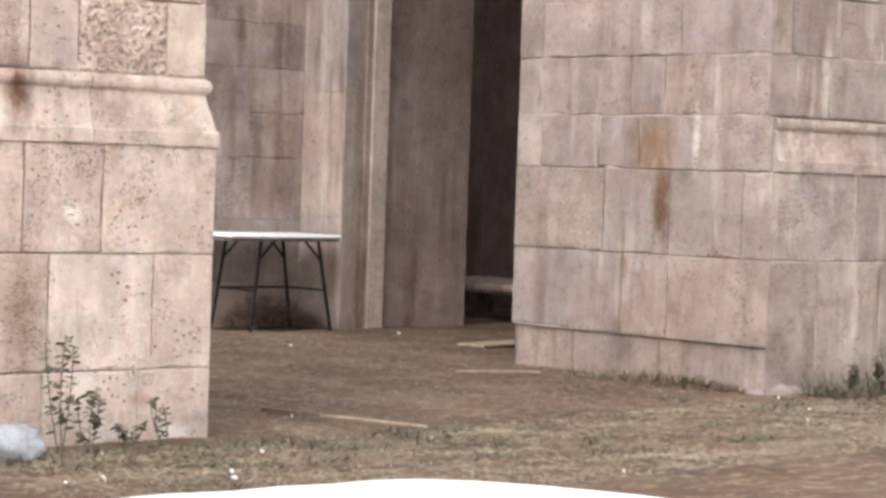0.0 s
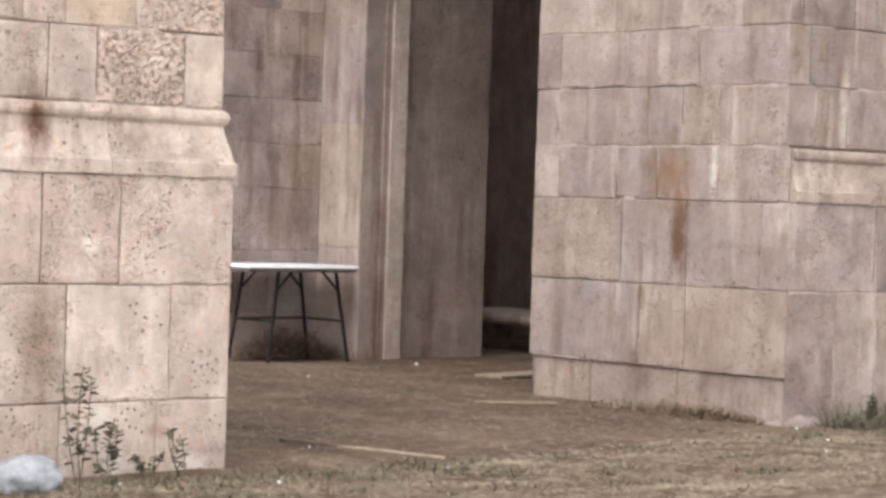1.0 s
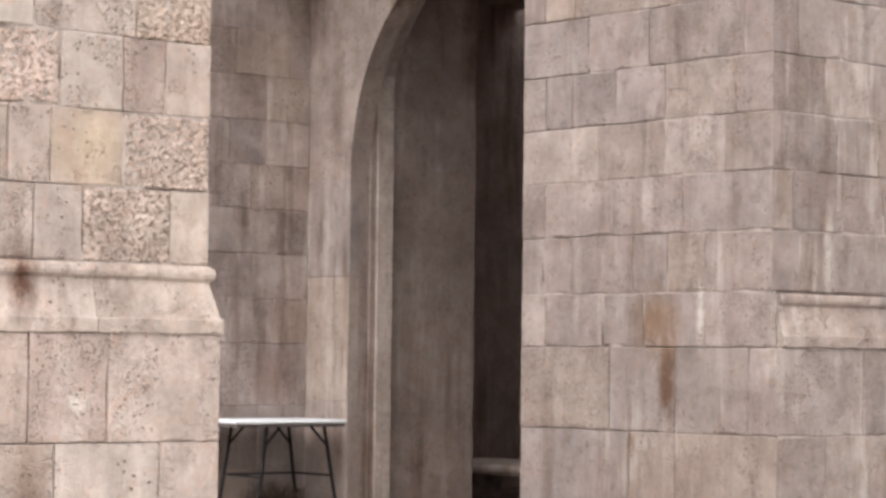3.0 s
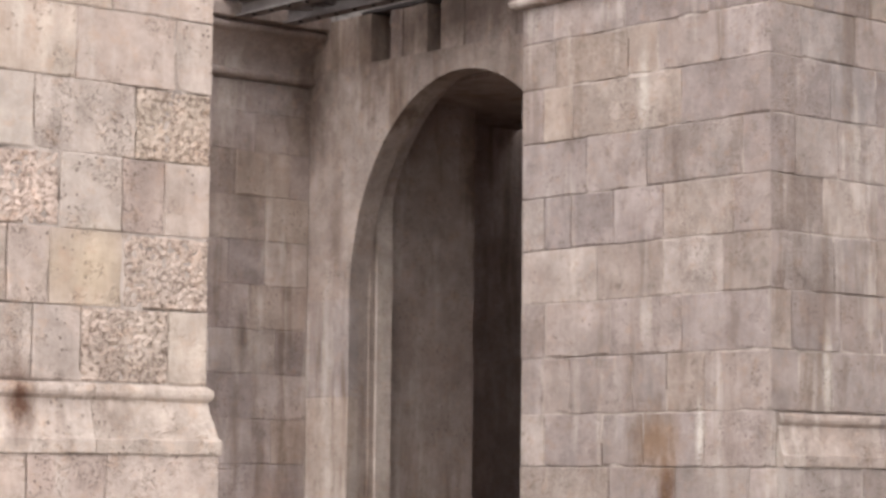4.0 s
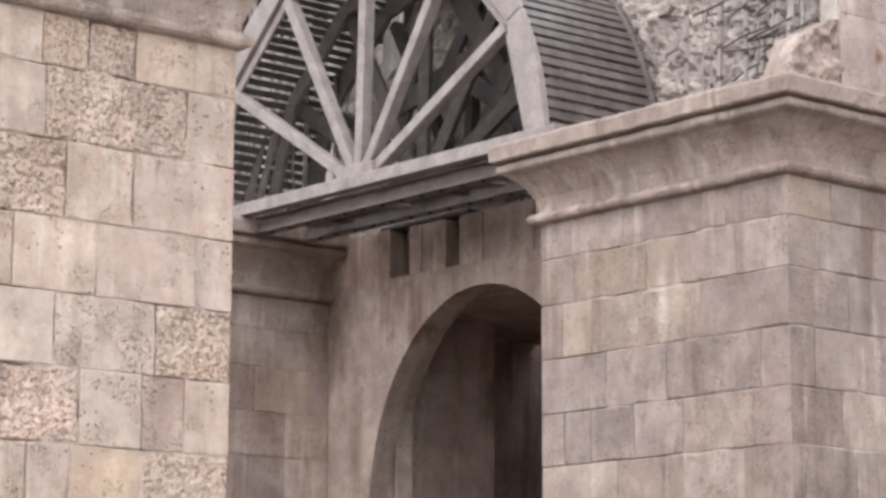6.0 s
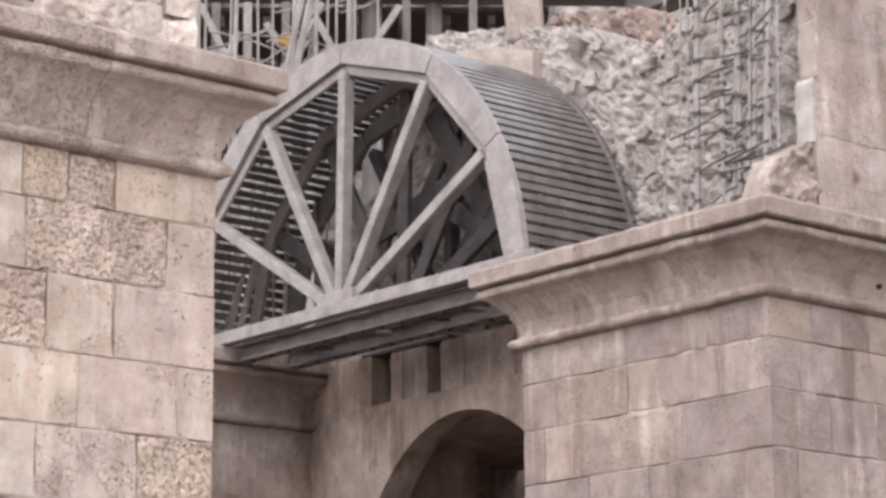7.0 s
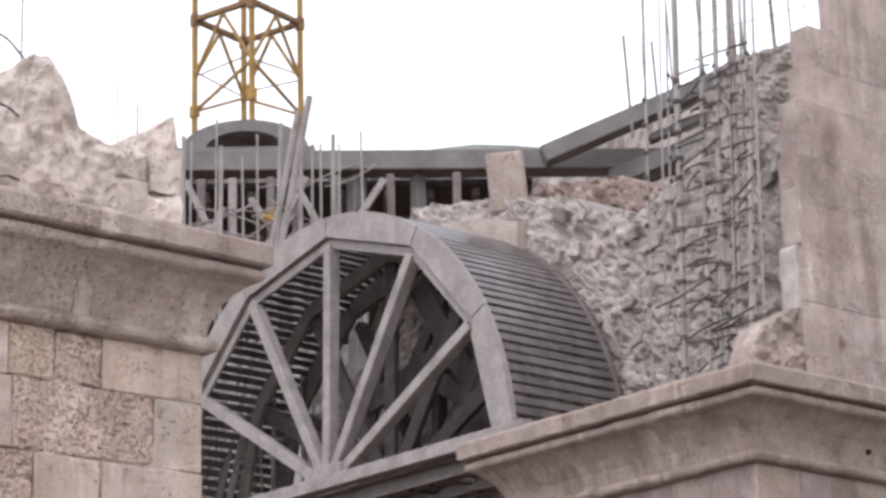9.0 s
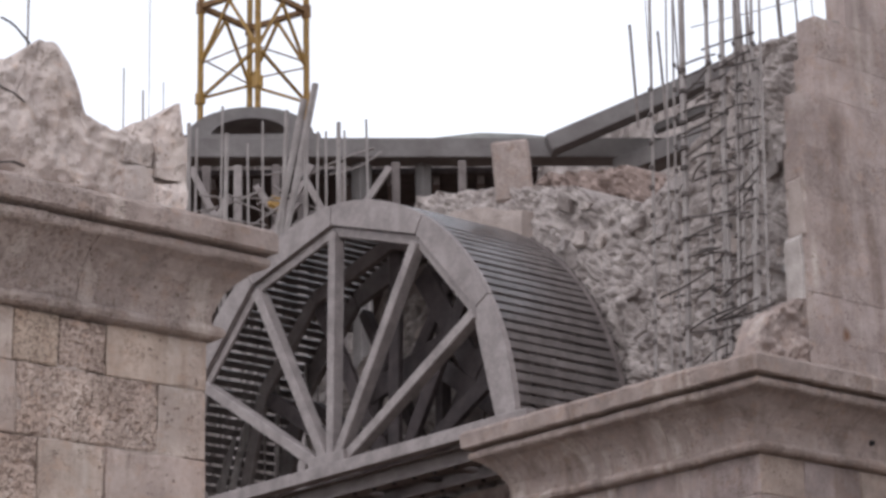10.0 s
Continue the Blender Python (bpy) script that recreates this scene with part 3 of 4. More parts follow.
wall_2 = tagged(mesh_ob("wall_2", box((11.105 + SKIN, 10.02 + SKIN, -0.3), (15.0, 12.28, 5.0)), mortar),
                "stained pink travertine pier with a deep coved cornice", "stone pier", kind="structure")
part("plinth_core", box((11.105 + SKIN, 9.975 + SKIN, 0.02), (15.0, 10.1, 1.352)), mortar, wall_2)
Z2 = [0.278, 0.804, 1.345, 1.69, 2.065, 2.432, 2.79, 3.146, 3.519, 3.882, 4.208, 4.462]
JA = [[11.24, 10.83], [11.43, 10.84, 10.21], [12.04, 11.5, 11.12, 10.58], [12.07, 11.8, 11.22, 10.91, 10.58], [12.05, 11.42, 10.78], [11.55, 10.94, 10.42],
      [12.06, 11.8, 11.39, 10.94, 10.33], [11.65, 11.09, 10.25], [12.07, 11.79, 10.78], [11.96, 11.26, 10.99, 10.44], [11.98, 11.3, 10.54]]
JF = [[11.55, 12.14], [11.9, 12.6], [], [11.36, 11.66, 12.2], [11.29, 11.75, 12.15], [11.22, 11.69, 12.1], [11.59, 12.0], [11.335, 11.733, 12.2], [11.66, 12.1], [11.384, 11.9], [11.51, 12.05]]
rng = random.Random(21)
for i, joints in enumerate(JA):
    front = 9.975 if i < 2 else 10.02
    ashlar(wall_2, [(Z2[i], Z2[i + 1], 0.0, 12.28 - front, [12.28 - j for j in joints])], (11.105, 12.28, 0), (0, -1, 0), (-1, 0, 0), stone_pink, (True, True))
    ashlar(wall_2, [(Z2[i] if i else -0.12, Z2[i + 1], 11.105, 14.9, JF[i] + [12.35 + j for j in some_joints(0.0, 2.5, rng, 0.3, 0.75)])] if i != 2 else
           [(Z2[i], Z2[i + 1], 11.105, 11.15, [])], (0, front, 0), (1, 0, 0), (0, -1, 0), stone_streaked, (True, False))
pointing(wall_2, 0.01, 2.25, 1.5, 4.46, (11.105, 12.28, 0), (0, -1, 0), (-1, 0, 0), mortar_pale, 3)
pointing(wall_2, 0.01, 2.25, 0.28, 1.5, (11.105, 12.28, 0), (0, -1, 0), (-1, 0, 0), mortar_pale, 6, wash=0.3)
pointing(wall_2, 11.12, 14.9, 1.69, 4.46, (0, 10.02, 0), (1, 0, 0), (0, -1, 0), mortar_pale, 4)
pointing(wall_2, 11.12, 14.9, -0.1, 1.345, (0, 9.975, 0), (1, 0, 0), (0, -1, 0), mortar_pale, 5)
run_stones(wall_2, "string_stone", 11.15, 14.9, [12.1, 13.0], 10.02, [(o, z - 0.012) for o, z in STRING], stone_pink)
# base course, set back under the reveal, rough at its foot
part("base_course", box((11.125, 9.979, -0.3), (11.4, 10.9, 0.272), 0.004), stone_pink, wall_2)
part("base_course", box((11.126, 10.904, -0.3), (11.4, 11.7, 0.274), 0.012), stone_pink, wall_2)
part("base_course", box((11.13, 11.704, -0.3), (11.4, 12.262, 0.274), 0.012), stone_pink, wall_2)
part("footing", ragged_foot(), stone_pink, wall_2, "rough pale footing at the pier's corner")
for a, b in ((12.28, 11.45), (11.446, 10.75), (10.746, 10.02)):
    path = [(11.105, a), (11.105, b)]
    if a == 12.28:
        path = [(13.5, 12.28)] + path
    if b == 10.02:
        path += [(12.3, 10.02)]
    part("cornice_stone", sweep(path, CORNICE, 0.008), stone_cornice, wall_2)
part("cornice_stone", sweep([(12.304, 10.02), (14.9, 10.02)], CORNICE), stone_cornice, wall_2)

# ---- the recess: side wall (wall_3), back wall with the arched doorway (wall_4) ----
wall_3 = tagged(mesh_ob("wall_3", box((11.1 + SKIN, 16.0 + SKIN, -0.3), (13.5, 18.2, 5.0)), mortar_pale),
                "shaded ashlar side wall of the recess with cornice", "stone wall", kind="structure")
rng = random.Random(5)
zs = [-0.1, 0.36, 0.86, 1.36, 1.72, 2.08, 2.44, 2.80, 3.16, 3.52, 3.88, 4.2, 4.455]
for a, b in zip(zs, zs[1:]):
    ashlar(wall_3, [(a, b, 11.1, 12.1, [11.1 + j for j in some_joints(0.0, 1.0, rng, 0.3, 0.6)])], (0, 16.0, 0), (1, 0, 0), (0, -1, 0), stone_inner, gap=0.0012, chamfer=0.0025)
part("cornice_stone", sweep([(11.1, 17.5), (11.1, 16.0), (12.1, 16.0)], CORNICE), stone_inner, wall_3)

AY, AA, AB, AZ, AN = 14.09, 1.355, 1.69, 2.70, 2.0


def arch_top(y, grow=0.0):
    d = abs(y - AY) / (AA + grow)
    return AZ + (AB + grow) * (1 - min(d, 1.0) ** AN) ** (1 / AN)


def arched_wall(x0, x1, y0, y1, top, grow=0.0, holes=()):
    """A wall across y with an arched doorway, and pockets (y0, y1, z) cut down from its top."""
    bm = bmesh.new()
    left, right = AY - AA - grow, AY + AA + grow
    cuts = {y0, y1, left, right}
    cuts |= {AY - (AA + grow) * math.cos(math.pi * i / 56) for i in range(57)}
    for a, b, z in holes:
        cuts |= {a, b}
    ys = sorted(round(c, 4) for c in cuts if y0 <= c <= y1)
    for a, b in zip(ys, ys[1:]):
        mid = (a + b) / 2
        inside = left < mid < right
        za, zb = (arch_top(a, grow), arch_top(b, grow)) if inside else (-0.3, -0.3)
        t = top
        for h0, h1, z in holes:
            if h0 <= mid <= h1:
                t = z
        v = [bm.verts.new(p) for p in ((x0, a, za), (x0, b, zb), (x0, b, t), (x0, a, t), (x1, a, za), (x1, b, zb), (x1, b, t), (x1, a, t))]
        for f in ((0, 3, 2, 1), (4, 5, 6, 7), (0, 1, 5, 4), (2, 3, 7, 6), (0, 4, 7, 3), (1, 2, 6, 5)):
            bm.faces.new([v[i] for i in f])
    bmesh.ops.recalc_face_normals(bm, faces=bm.faces)
    return bm


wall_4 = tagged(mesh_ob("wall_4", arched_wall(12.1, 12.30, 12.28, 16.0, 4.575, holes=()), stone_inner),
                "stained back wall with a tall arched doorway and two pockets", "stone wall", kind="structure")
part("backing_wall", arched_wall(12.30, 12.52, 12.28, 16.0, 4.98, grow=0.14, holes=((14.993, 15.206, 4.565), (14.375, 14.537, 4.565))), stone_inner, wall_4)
part("jamb_stone", box((12.298, 15.432, -0.1), (12.361, 15.60, 3.6), 0.003), stone_inner, wall_4)
# step in the reveal; the paler stone stands in for light on its face
part("jamb_strip", box((12.36, 15.418, -0.1), (12.53, 15.60, 3.62), 0.008), stone_trim, wall_4, "step along the door jamb, its lit face painted in as paler stone")
for z0, z1 in ((-0.1, 0.9), (0.904, 1.9), (1.904, 2.69)):
    part("jamb_stone", box((12.094, 15.443, z0), (12.2, 15.998, z1), 0.004), stone_inner, wall_4)
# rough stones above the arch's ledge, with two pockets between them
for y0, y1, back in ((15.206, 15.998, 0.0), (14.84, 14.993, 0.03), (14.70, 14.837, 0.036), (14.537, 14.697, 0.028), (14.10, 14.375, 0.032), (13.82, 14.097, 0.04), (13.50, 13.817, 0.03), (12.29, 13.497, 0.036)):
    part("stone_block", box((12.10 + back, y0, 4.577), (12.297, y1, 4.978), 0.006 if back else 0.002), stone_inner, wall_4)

# cover added to stop skylight falling into the pockets from above
part("lintel", box((12.115, 14.25, 4.983), (12.52, 15.35, 5.012), 0.003), timber_shaded, wall_4, "added dark board that keeps light out of the two pockets")

# dark room behind the doorway
room = tagged(mesh_ob("wall_5", box((12.52, 15.6, -0.3), (13.56, 16.3, 4.98)), stone_room), "stained inner wall of the dark passage", "stone wall", kind="structure")
part("back_wall", box((16.5, 11.6, -0.3), (16.9, 18.4, 4.98)), stone_room, room)
part("side_wall", box((14.5, 18.0, -0.3), (16.5, 18.4, 4.98)), stone_room, room)
part("side_wall", box((13.5, 12.282, -0.3), (16.5, 12.6, 4.98)), stone_room, room)
bm = box((12.525, 12.3, 4.40), (13.53, 15.598, 4.718))
add_box(bm, (12.53, 12.2, 4.72), (16.2, 18.2, 4.97))
tagged(mesh_ob("ceiling", bm, stone_room), "dark stepped ceiling of the passage", "ceiling", kind="structure")
slab = thing("stone_slab", "rough pale stone slab lying on dark blocks", "stone slab")
part("slab", box((14.2, 15.1, 0.24), (15.2, 17.2, 0.33), 0.03), stone_trim, slab)
part("support", box((14.4, 15.3, -0.02), (14.7, 15.6, 0.24), 0.02), mortar, slab)
part("support", box((14.4, 16.6, -0.02), (14.8, 17.0, 0.24), 0.02), mortar, slab)


# ---- unfinished masonry above the cornices ----
def lerp_list(pts, u):
    for (a, za), (b, zb) in zip(pts, pts[1:]):
        if a <= u <= b:
            return za + (zb - za) * (u - a) / (b - a)
    return pts[-1][1] if u > pts[-1][0] else pts[0][1]


def ragged(u0, u1, base, tops, depth, world_of, step=0.06, rough=0.05, tooth=0.05, smooth=False, rows=26, stones=0.0, cell=(8.0, 10.0)):
    """A broken wall: front and back faces with an uneven surface under a ragged top line."""
    bm = bmesh.new()
    cols = int((u1 - u0) / step)
    front, back = [], []
    for i in range(cols + 1):
        u = u0 + (u1 - u0) * i / cols
        top = lerp_list(tops, u) + tooth * noise.noise((u * 5, 1.7, 0)) + tooth * 0.6 * noise.noise((u * 14, 4.7, 0))
        f, k = [], []
        for j in range(rows + 1):
            z = base + (top - base) * j / rows
            n1 = rough * noise.noise((u * 3, z * 3, 2)) + rough * 0.7 * noise.noise((u * 9, z * 9, 5)) + rough * 0.4 * noise.noise((u * 22, z * 22, 8))
            if stones:
                bent = 0.25 * noise.noise((u * 4, z * 4, 1.5))
                near, _ = noise.voronoi((u * cell[0] + bent, z * cell[1] + bent, 0.3))
                n1 += stones * min(0.4, near[1] - near[0])
            lean = 0.3 * rough * (j / rows) ** 6
            f.append(bm.verts.new(world_of(u, -n1 + lean, z)))
            k.append(bm.verts.new(world_of(u, depth + n1, z - (0.1 * depth * noise.noise((u * 2, 0, 9)) if j == rows else 0))))
        front.append(f)
        back.append(k)
    for i in range(cols):
        for j in range(rows):
            bm.faces.new((front[i][j], front[i + 1][j], front[i + 1][j + 1], front[i][j + 1]))
            bm.faces.new((back[i][j], back[i][j + 1], back[i + 1][j + 1], back[i + 1][j]))
        bm.faces.new((front[i][rows], front[i + 1][rows], back[i + 1][rows], back[i][rows]))
    for i in (0, cols):
        for j in range(rows):
            bm.faces.new((front[i][j], front[i][j + 1], back[i][j + 1], back[i][j]))
    bmesh.ops.recalc_face_normals(bm, faces=bm.faces)
    for f in bm.faces:
        f.smooth = smooth
    return bm


def rock_meshes(count, seed):
    out = []
    rr = random.Random(seed)
    for _ in range(count):
        bm = bmesh.new()
        bmesh.ops.create_cube(bm, size=0.8)
        bmesh.ops.bevel(bm, geom=list(bm.edges), offset=0.07, segments=1, affect="EDGES", profile=0.5)
        skew = [rr.uniform(-0.3, 0.3) for _ in range(4)]
        for v in bm.verts:
            v.co = Vector((v.co.x, v.co.y * (1 + skew[0] * v.co.z) + skew[1] * v.co.z, v.co.z * (1 + skew[2] * v.co.y) + skew[3] * v.co.y))
            v.co += Vector([rr.uniform(-0.13, 0.13) for _ in range(3)])
        me = bpy.data.meshes.new("rubble_stone")
        bm.to_mesh(me)
        bm.free()
        me.materials.append(rubble_mat)
        out.append(me)
    return out


ROCKS = rock_meshes(10, 3)
TOP_R = [(10.1, 7.72), (10.52, 7.68), (11.05, 7.76), (11.35, 7.4), (11.8, 6.98), (12.1, 6.86), (12.5, 7.0), (12.9, 7.22), (13.4, 7.35), (13.8, 7.45), (14.3, 7.55), (14.66, 7.6), (15.0, 7.2), (15.4, 6.4), (16.2, 6.0)]
rubble = tagged(mesh_ob("wall_6", ragged(10.2, 16.2, 4.9, TOP_R, 0.7, lambda u, d, z: (12.3 + d, u, z), step=0.028, rough=0.06, rows=100, stones=0.055, cell=(8.5, 11.0)), rubble_core),
                "broken grey rubble core of an unfinished wall", "rubble wall", kind="structure")
rr = random.Random(11)
z, made = 5.06, 0
while z < 7.7:
    high = rr.uniform(0.09, 0.16)
    u = 10.3 + rr.uniform(0, 0.2)
    while u < 15.0:
        long = rr.uniform(0.08, 0.24)
        if rr.random() < 0.3 and z + 0.12 < lerp_list(TOP_R, u) and made < 300:
            ob = new("rubble_stone", rr.choice(ROCKS))
            ob.matrix_basis = pose(12.30 + rr.uniform(-0.03, 0.035), u + long / 2, z + high / 2 + rr.uniform(-0.05, 0.05), rr.uniform(-22, 22), rr.uniform(-14, 14), rr.uniform(-14, 14)) @ Matrix.Diagonal((rr.uniform(0.06, 0.09), long * 0.8, high * rr.uniform(0.7, 1.05), 1))
            ob.parent = rubble
            made += 1
        u += long * rr.uniform(0.9, 1.2)
    z += high * 0.95
part("plaster_patch", ragged(13.28, 14.15, 6.82, [(13.28, 7.10), (13.5, 7.16), (13.8, 7.25), (14.15, 7.3)], 0.12, lambda u, d, z: (12.17 + d, u, z), step=0.03, rough=0.012, tooth=0.03, rows=12), plaster, rubble, "smooth pinkish plaster left on the rubble")

TOP_L = [(3.0, 5.9), (5.4, 5.8), (5.9, 5.92), (5.97, 5.97), (6.09, 6.06), (6.2, 6.07), (6.29, 5.92), (6.39, 5.70), (6.6, 5.69), (6.75, 5.78), (6.97, 5.91)]
tagged(mesh_ob("wall_7", ragged(3.0, 6.985, 4.95, TOP_L, 1.1, lambda u, d, z: (u, 10.3 + d, z), step=0.025, rough=0.05, tooth=0.03, rows=60, stones=0.025, cell=(6, 4.5)), broken_mat),
       "broken pale masonry left standing above the cornice", "broken wall", kind="structure")

for k, (x0, x1, z0, z1, out) in enumerate(((6.50, 6.72, 5.03, 5.24, 0.06), (6.60, 6.78, 5.25, 5.50, 0.05), (6.78, 6.98, 5.26, 5.44, 0.065), (6.80, 6.99, 5.45, 5.70, 0.05), (6.73, 6.97, 5.03, 5.25, 0.055), (6.60, 6.77, 5.50, 5.64, 0.04))):
    bm = ragged(x0, x1, z0, [(x0, z1 - 0.02), (x1, z1)], 0.25, lambda u, d, z: (u, 10.31 - out + d, z), step=0.02, rough=0.018, tooth=0.02, rows=10)
    part("broken_block", bm, broken_mat, bpy.data.objects["wall_7"])

wall_8 = tagged(mesh_ob("wall_8", box((13.0, 10.3, 5.0), (14.9, 10.6, 8.9)), mortar), "smooth stained upper wall of unfinished ashlar", "stone wall", kind="structure")
rr = random.Random(17)
EDGE = [(5.0, 11.79), (5.56, 11.79), (6.05, 11.84), (6.5, 11.86), (7.0, 11.92), (7.12, 12.0), (7.45, 12.05), (7.58, 12.18), (7.66, 12.40), (8.9, 12.45)]
z0 = 5.0
while z0 < 8.85:
    z1 = z0 + rr.uniform(0.28, 0.4)
    part("stone_block", box((lerp_list(EDGE, z0 + 0.1) + rr.uniform(-0.012, 0.012), 10.15 + rr.uniform(-0.002, 0.002), z0), (14.9, 10.32, z1 - 0.0005), 0.0015), upper_stone, wall_8)
    z0 = z1
bm = ragged(11.30, 11.9, 4.98, [(11.3, 5.14), (11.36, 5.3), (11.45, 5.42), (11.55, 5.50), (11.69, 5.6), (11.9, 5.62)], 0.2, lambda u, d, z: (u, 10.17 + d, z), step=0.016, rough=0.06, tooth=0.07, rows=36, stones=0.03, cell=(9, 10))
part("broken_stone", bm, stone_pink, wall_8, "broken pinkish stone at the wall's toothed end")


# two pale strips: light on the wall's end face, given as whitish colour
for z0, z1, x, mat in ((5.60, 6.04, 11.80, lit_edge_white), (6.06, 6.46, 11.86, plaster)):
    bm = ragged(x - 0.025, x, z0, [(x - 0.025, z1 - 0.03), (x, z1)], 0.14, lambda u, d, z: (u, 10.155 + d, z), step=0.006, rough=0.016, tooth=0.03, rows=30)
    part("mortar_edge", bm, mat, wall_8, "whitish ragged strip that paints in the wall's lit edge")


# ---- the timber centring of the arch ----
CY, CZ, RI, RO = 14.35, 5.02, 2.0, 2.155
X0, X1B = 11.06, 12.2
centring = thing("arch_centring", "weathered grey timber centring with spoked ends and slatted barrel", "arch formwork", at=(0, 0, 0))


def ring_point(deg, r, x):
    return Vector((x, CY + r * math.cos(radians(deg)), CZ + r * math.sin(radians(deg))))


CORNERS = [3, 33, 61.5, 92.5, 123.5, 151.5, 179]


def ring_plate(a, b, x, thick):
    """One board of the end ring: straight inside, curved outside."""
    bm = bmesh.new()
    p, q = ring_point(a, RI, x), ring_point(b, RI, x)
    n = 8
    loops = []
    for off in (0, thick):
        inner = [p.lerp(q, i / n) + Vector((off, 0, 0)) for i in range(n + 1)]
        outer = [ring_point(a + (b - a) * i / n, RO, x + off) for i in range(n + 1)]
        loops.append(([bm.verts.new(v) for v in inner], [bm.verts.new(v) for v in outer]))
    (i0, o0), (i1, o1) = loops
    for k in range(n):
        bm.faces.new((i0[k], i0[k + 1], o0[k + 1], o0[k]))
        bm.faces.new((i1[k], o1[k], o1[k + 1], i1[k + 1]))
        bm.faces.new((i0[k], i1[k], i1[k + 1], i0[k + 1]))
        bm.faces.new((o0[k], o0[k + 1], o1[k + 1], o1[k]))
    bm.faces.new((i0[0], o0[0], o1[0], i1[0]))
    bm.faces.new((i0[n], i1[n], o1[n], o0[n]))
    bmesh.ops.recalc_face_normals(bm, faces=bm.faces)
    return bm


# front ring pale, rear and inner members darker: the barrel's inner shade painted in
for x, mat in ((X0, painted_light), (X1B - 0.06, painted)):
    for a, b in zip(CORNERS, CORNERS[1:]):
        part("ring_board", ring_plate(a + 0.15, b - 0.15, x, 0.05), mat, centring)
        if x == X0:
            part("ring_chord", bar(ring_point(a, RI - 0.045, x + 0.055), ring_point(b, RI - 0.045, x + 0.055), 0.075, 0.03, up=(1, 0, 0)), mat, centring)
    hub = Vector((x + 0.06, CY - 0.02, CZ + 0.06))
    for deg in CORNERS[1:-1]:
        tip = ring_point(deg, RI - 0.06, x + 0.06)
        foot = hub + (tip - hub).normalized() * 0.05
        part("spoke", bar(foot + Vector((0.012 * (deg / 60 - 1), 0, 0)), tip, 0.085, 0.1, up=(1, 0, 0)), mat if x == X0 else timber_shaded, centring)
# middle rib with spokes of its own, and cross braces
for a, b in zip(CORNERS, CORNERS[1:]):
    part("rib", bar(ring_point(a, RI - 0.02, 11.7), ring_point(b, RI - 0.02, 11.7), 0.13, 0.05, up=(1, 0, 0)), painted, centring)
mid_hub = Vector((11.72, CY - 0.02, CZ + 0.06))
for deg in CORNERS[1:-1]:
    tip = ring_point(deg, RI - 0.05, 11.72)
    part("inner_spoke", bar(mid_hub + (tip - mid_hub).normalized() * 0.06, tip, 0.13, 0.05, up=(1, 0, 0)), timber_shaded, centring)
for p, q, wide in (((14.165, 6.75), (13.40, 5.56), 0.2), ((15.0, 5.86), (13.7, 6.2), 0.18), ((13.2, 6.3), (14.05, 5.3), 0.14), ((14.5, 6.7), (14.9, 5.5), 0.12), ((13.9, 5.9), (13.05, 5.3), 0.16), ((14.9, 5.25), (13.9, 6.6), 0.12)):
    part("brace", bar((11.9, *p), (11.93, *q), wide, 0.05, up=(1, 0, 0)), timber_shaded, centring)
# boards that close the far end, with gaps between them
rr = random.Random(6)
y = 12.42
while y < 14.0:
    wide = rr.uniform(0.17, 0.27)
    reach = math.sqrt(max(0.05, (RI - 0.05) ** 2 - max(abs(y - CY), abs(y + wide - CY)) ** 2))
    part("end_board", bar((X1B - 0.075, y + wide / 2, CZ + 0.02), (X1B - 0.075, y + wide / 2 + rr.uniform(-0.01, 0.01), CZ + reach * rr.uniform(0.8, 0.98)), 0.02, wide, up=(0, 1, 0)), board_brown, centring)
    y += wide + rr.uniform(0.02, 0.07)
# slats of the barrel
slat_bm = box((X0 + 0.045, -0.029, -0.012), (X1B + 0.02, 0.029, 0.012), 0.003)
slat_mesh = bpy.data.meshes.new("slat")
slat_bm.to_mesh(slat_mesh)
slat_bm.free()
slat_mesh.materials.append(slat_mat)
rr = random.Random(4)
deg = -2.0
while deg < 181:
    ob = new("slat", slat_mesh)
    p = ring_point(deg + rr.uniform(-0.12, 0.12), RO - 0.014, 0)
    ob.matrix_basis = pose(rr.uniform(-0.012, 0.012), p.y, p.z, deg - 90 + rr.uniform(-1.5, 1.5), 0, 0)
    ob.parent = centring
    deg += 2.2
# bearers under the ring
part("hub_plate", box((X0 - 0.015, CY - 0.24, 5.137), (X0 + 0.03, CY + 0.2, 5.22), 0.006), painted_light, centring)
part("front_bearer", box((11.02, 12.05, 5.035), (11.12, 16.35, 5.135), 0.006), painted_light, centring)


bolt_bm = bmesh.new()
bmesh.ops.create_cone(bolt_bm, cap_ends=True, segments=6, radius1=0.018, radius2=0.016, depth=0.03)
BOLT = bpy.data.meshes.new("bolt")
bolt_bm.to_mesh(BOLT)
bolt_bm.free()
BOLT.materials.append(black_steel)


def i_beam(name, x, z0, z1, y0, y1, width, material, parent):
    bm = bmesh.new()
    add_box(bm, (x - width / 2, y0, z0), (x + width / 2, y1, z0 + 0.018), 0.002)
    add_box(bm, (x - width / 2, y0, z1 - 0.018), (x + width / 2, y1, z1), 0.002)
    add_box(bm, (x - 0.008, y0 + 0.004, z0 + 0.017), (x + 0.008, y1 - 0.004, z1 - 0.017))
    beam = part(name, bm, material, parent)
    for k in range(14):
        bolt = new("bolt", BOLT)
        bolt.location = (x - width * 0.25, y0 + 0.2 + k * (y1 - y0 - 0.4) / 13, z0)
        bolt.parent = beam
    return beam


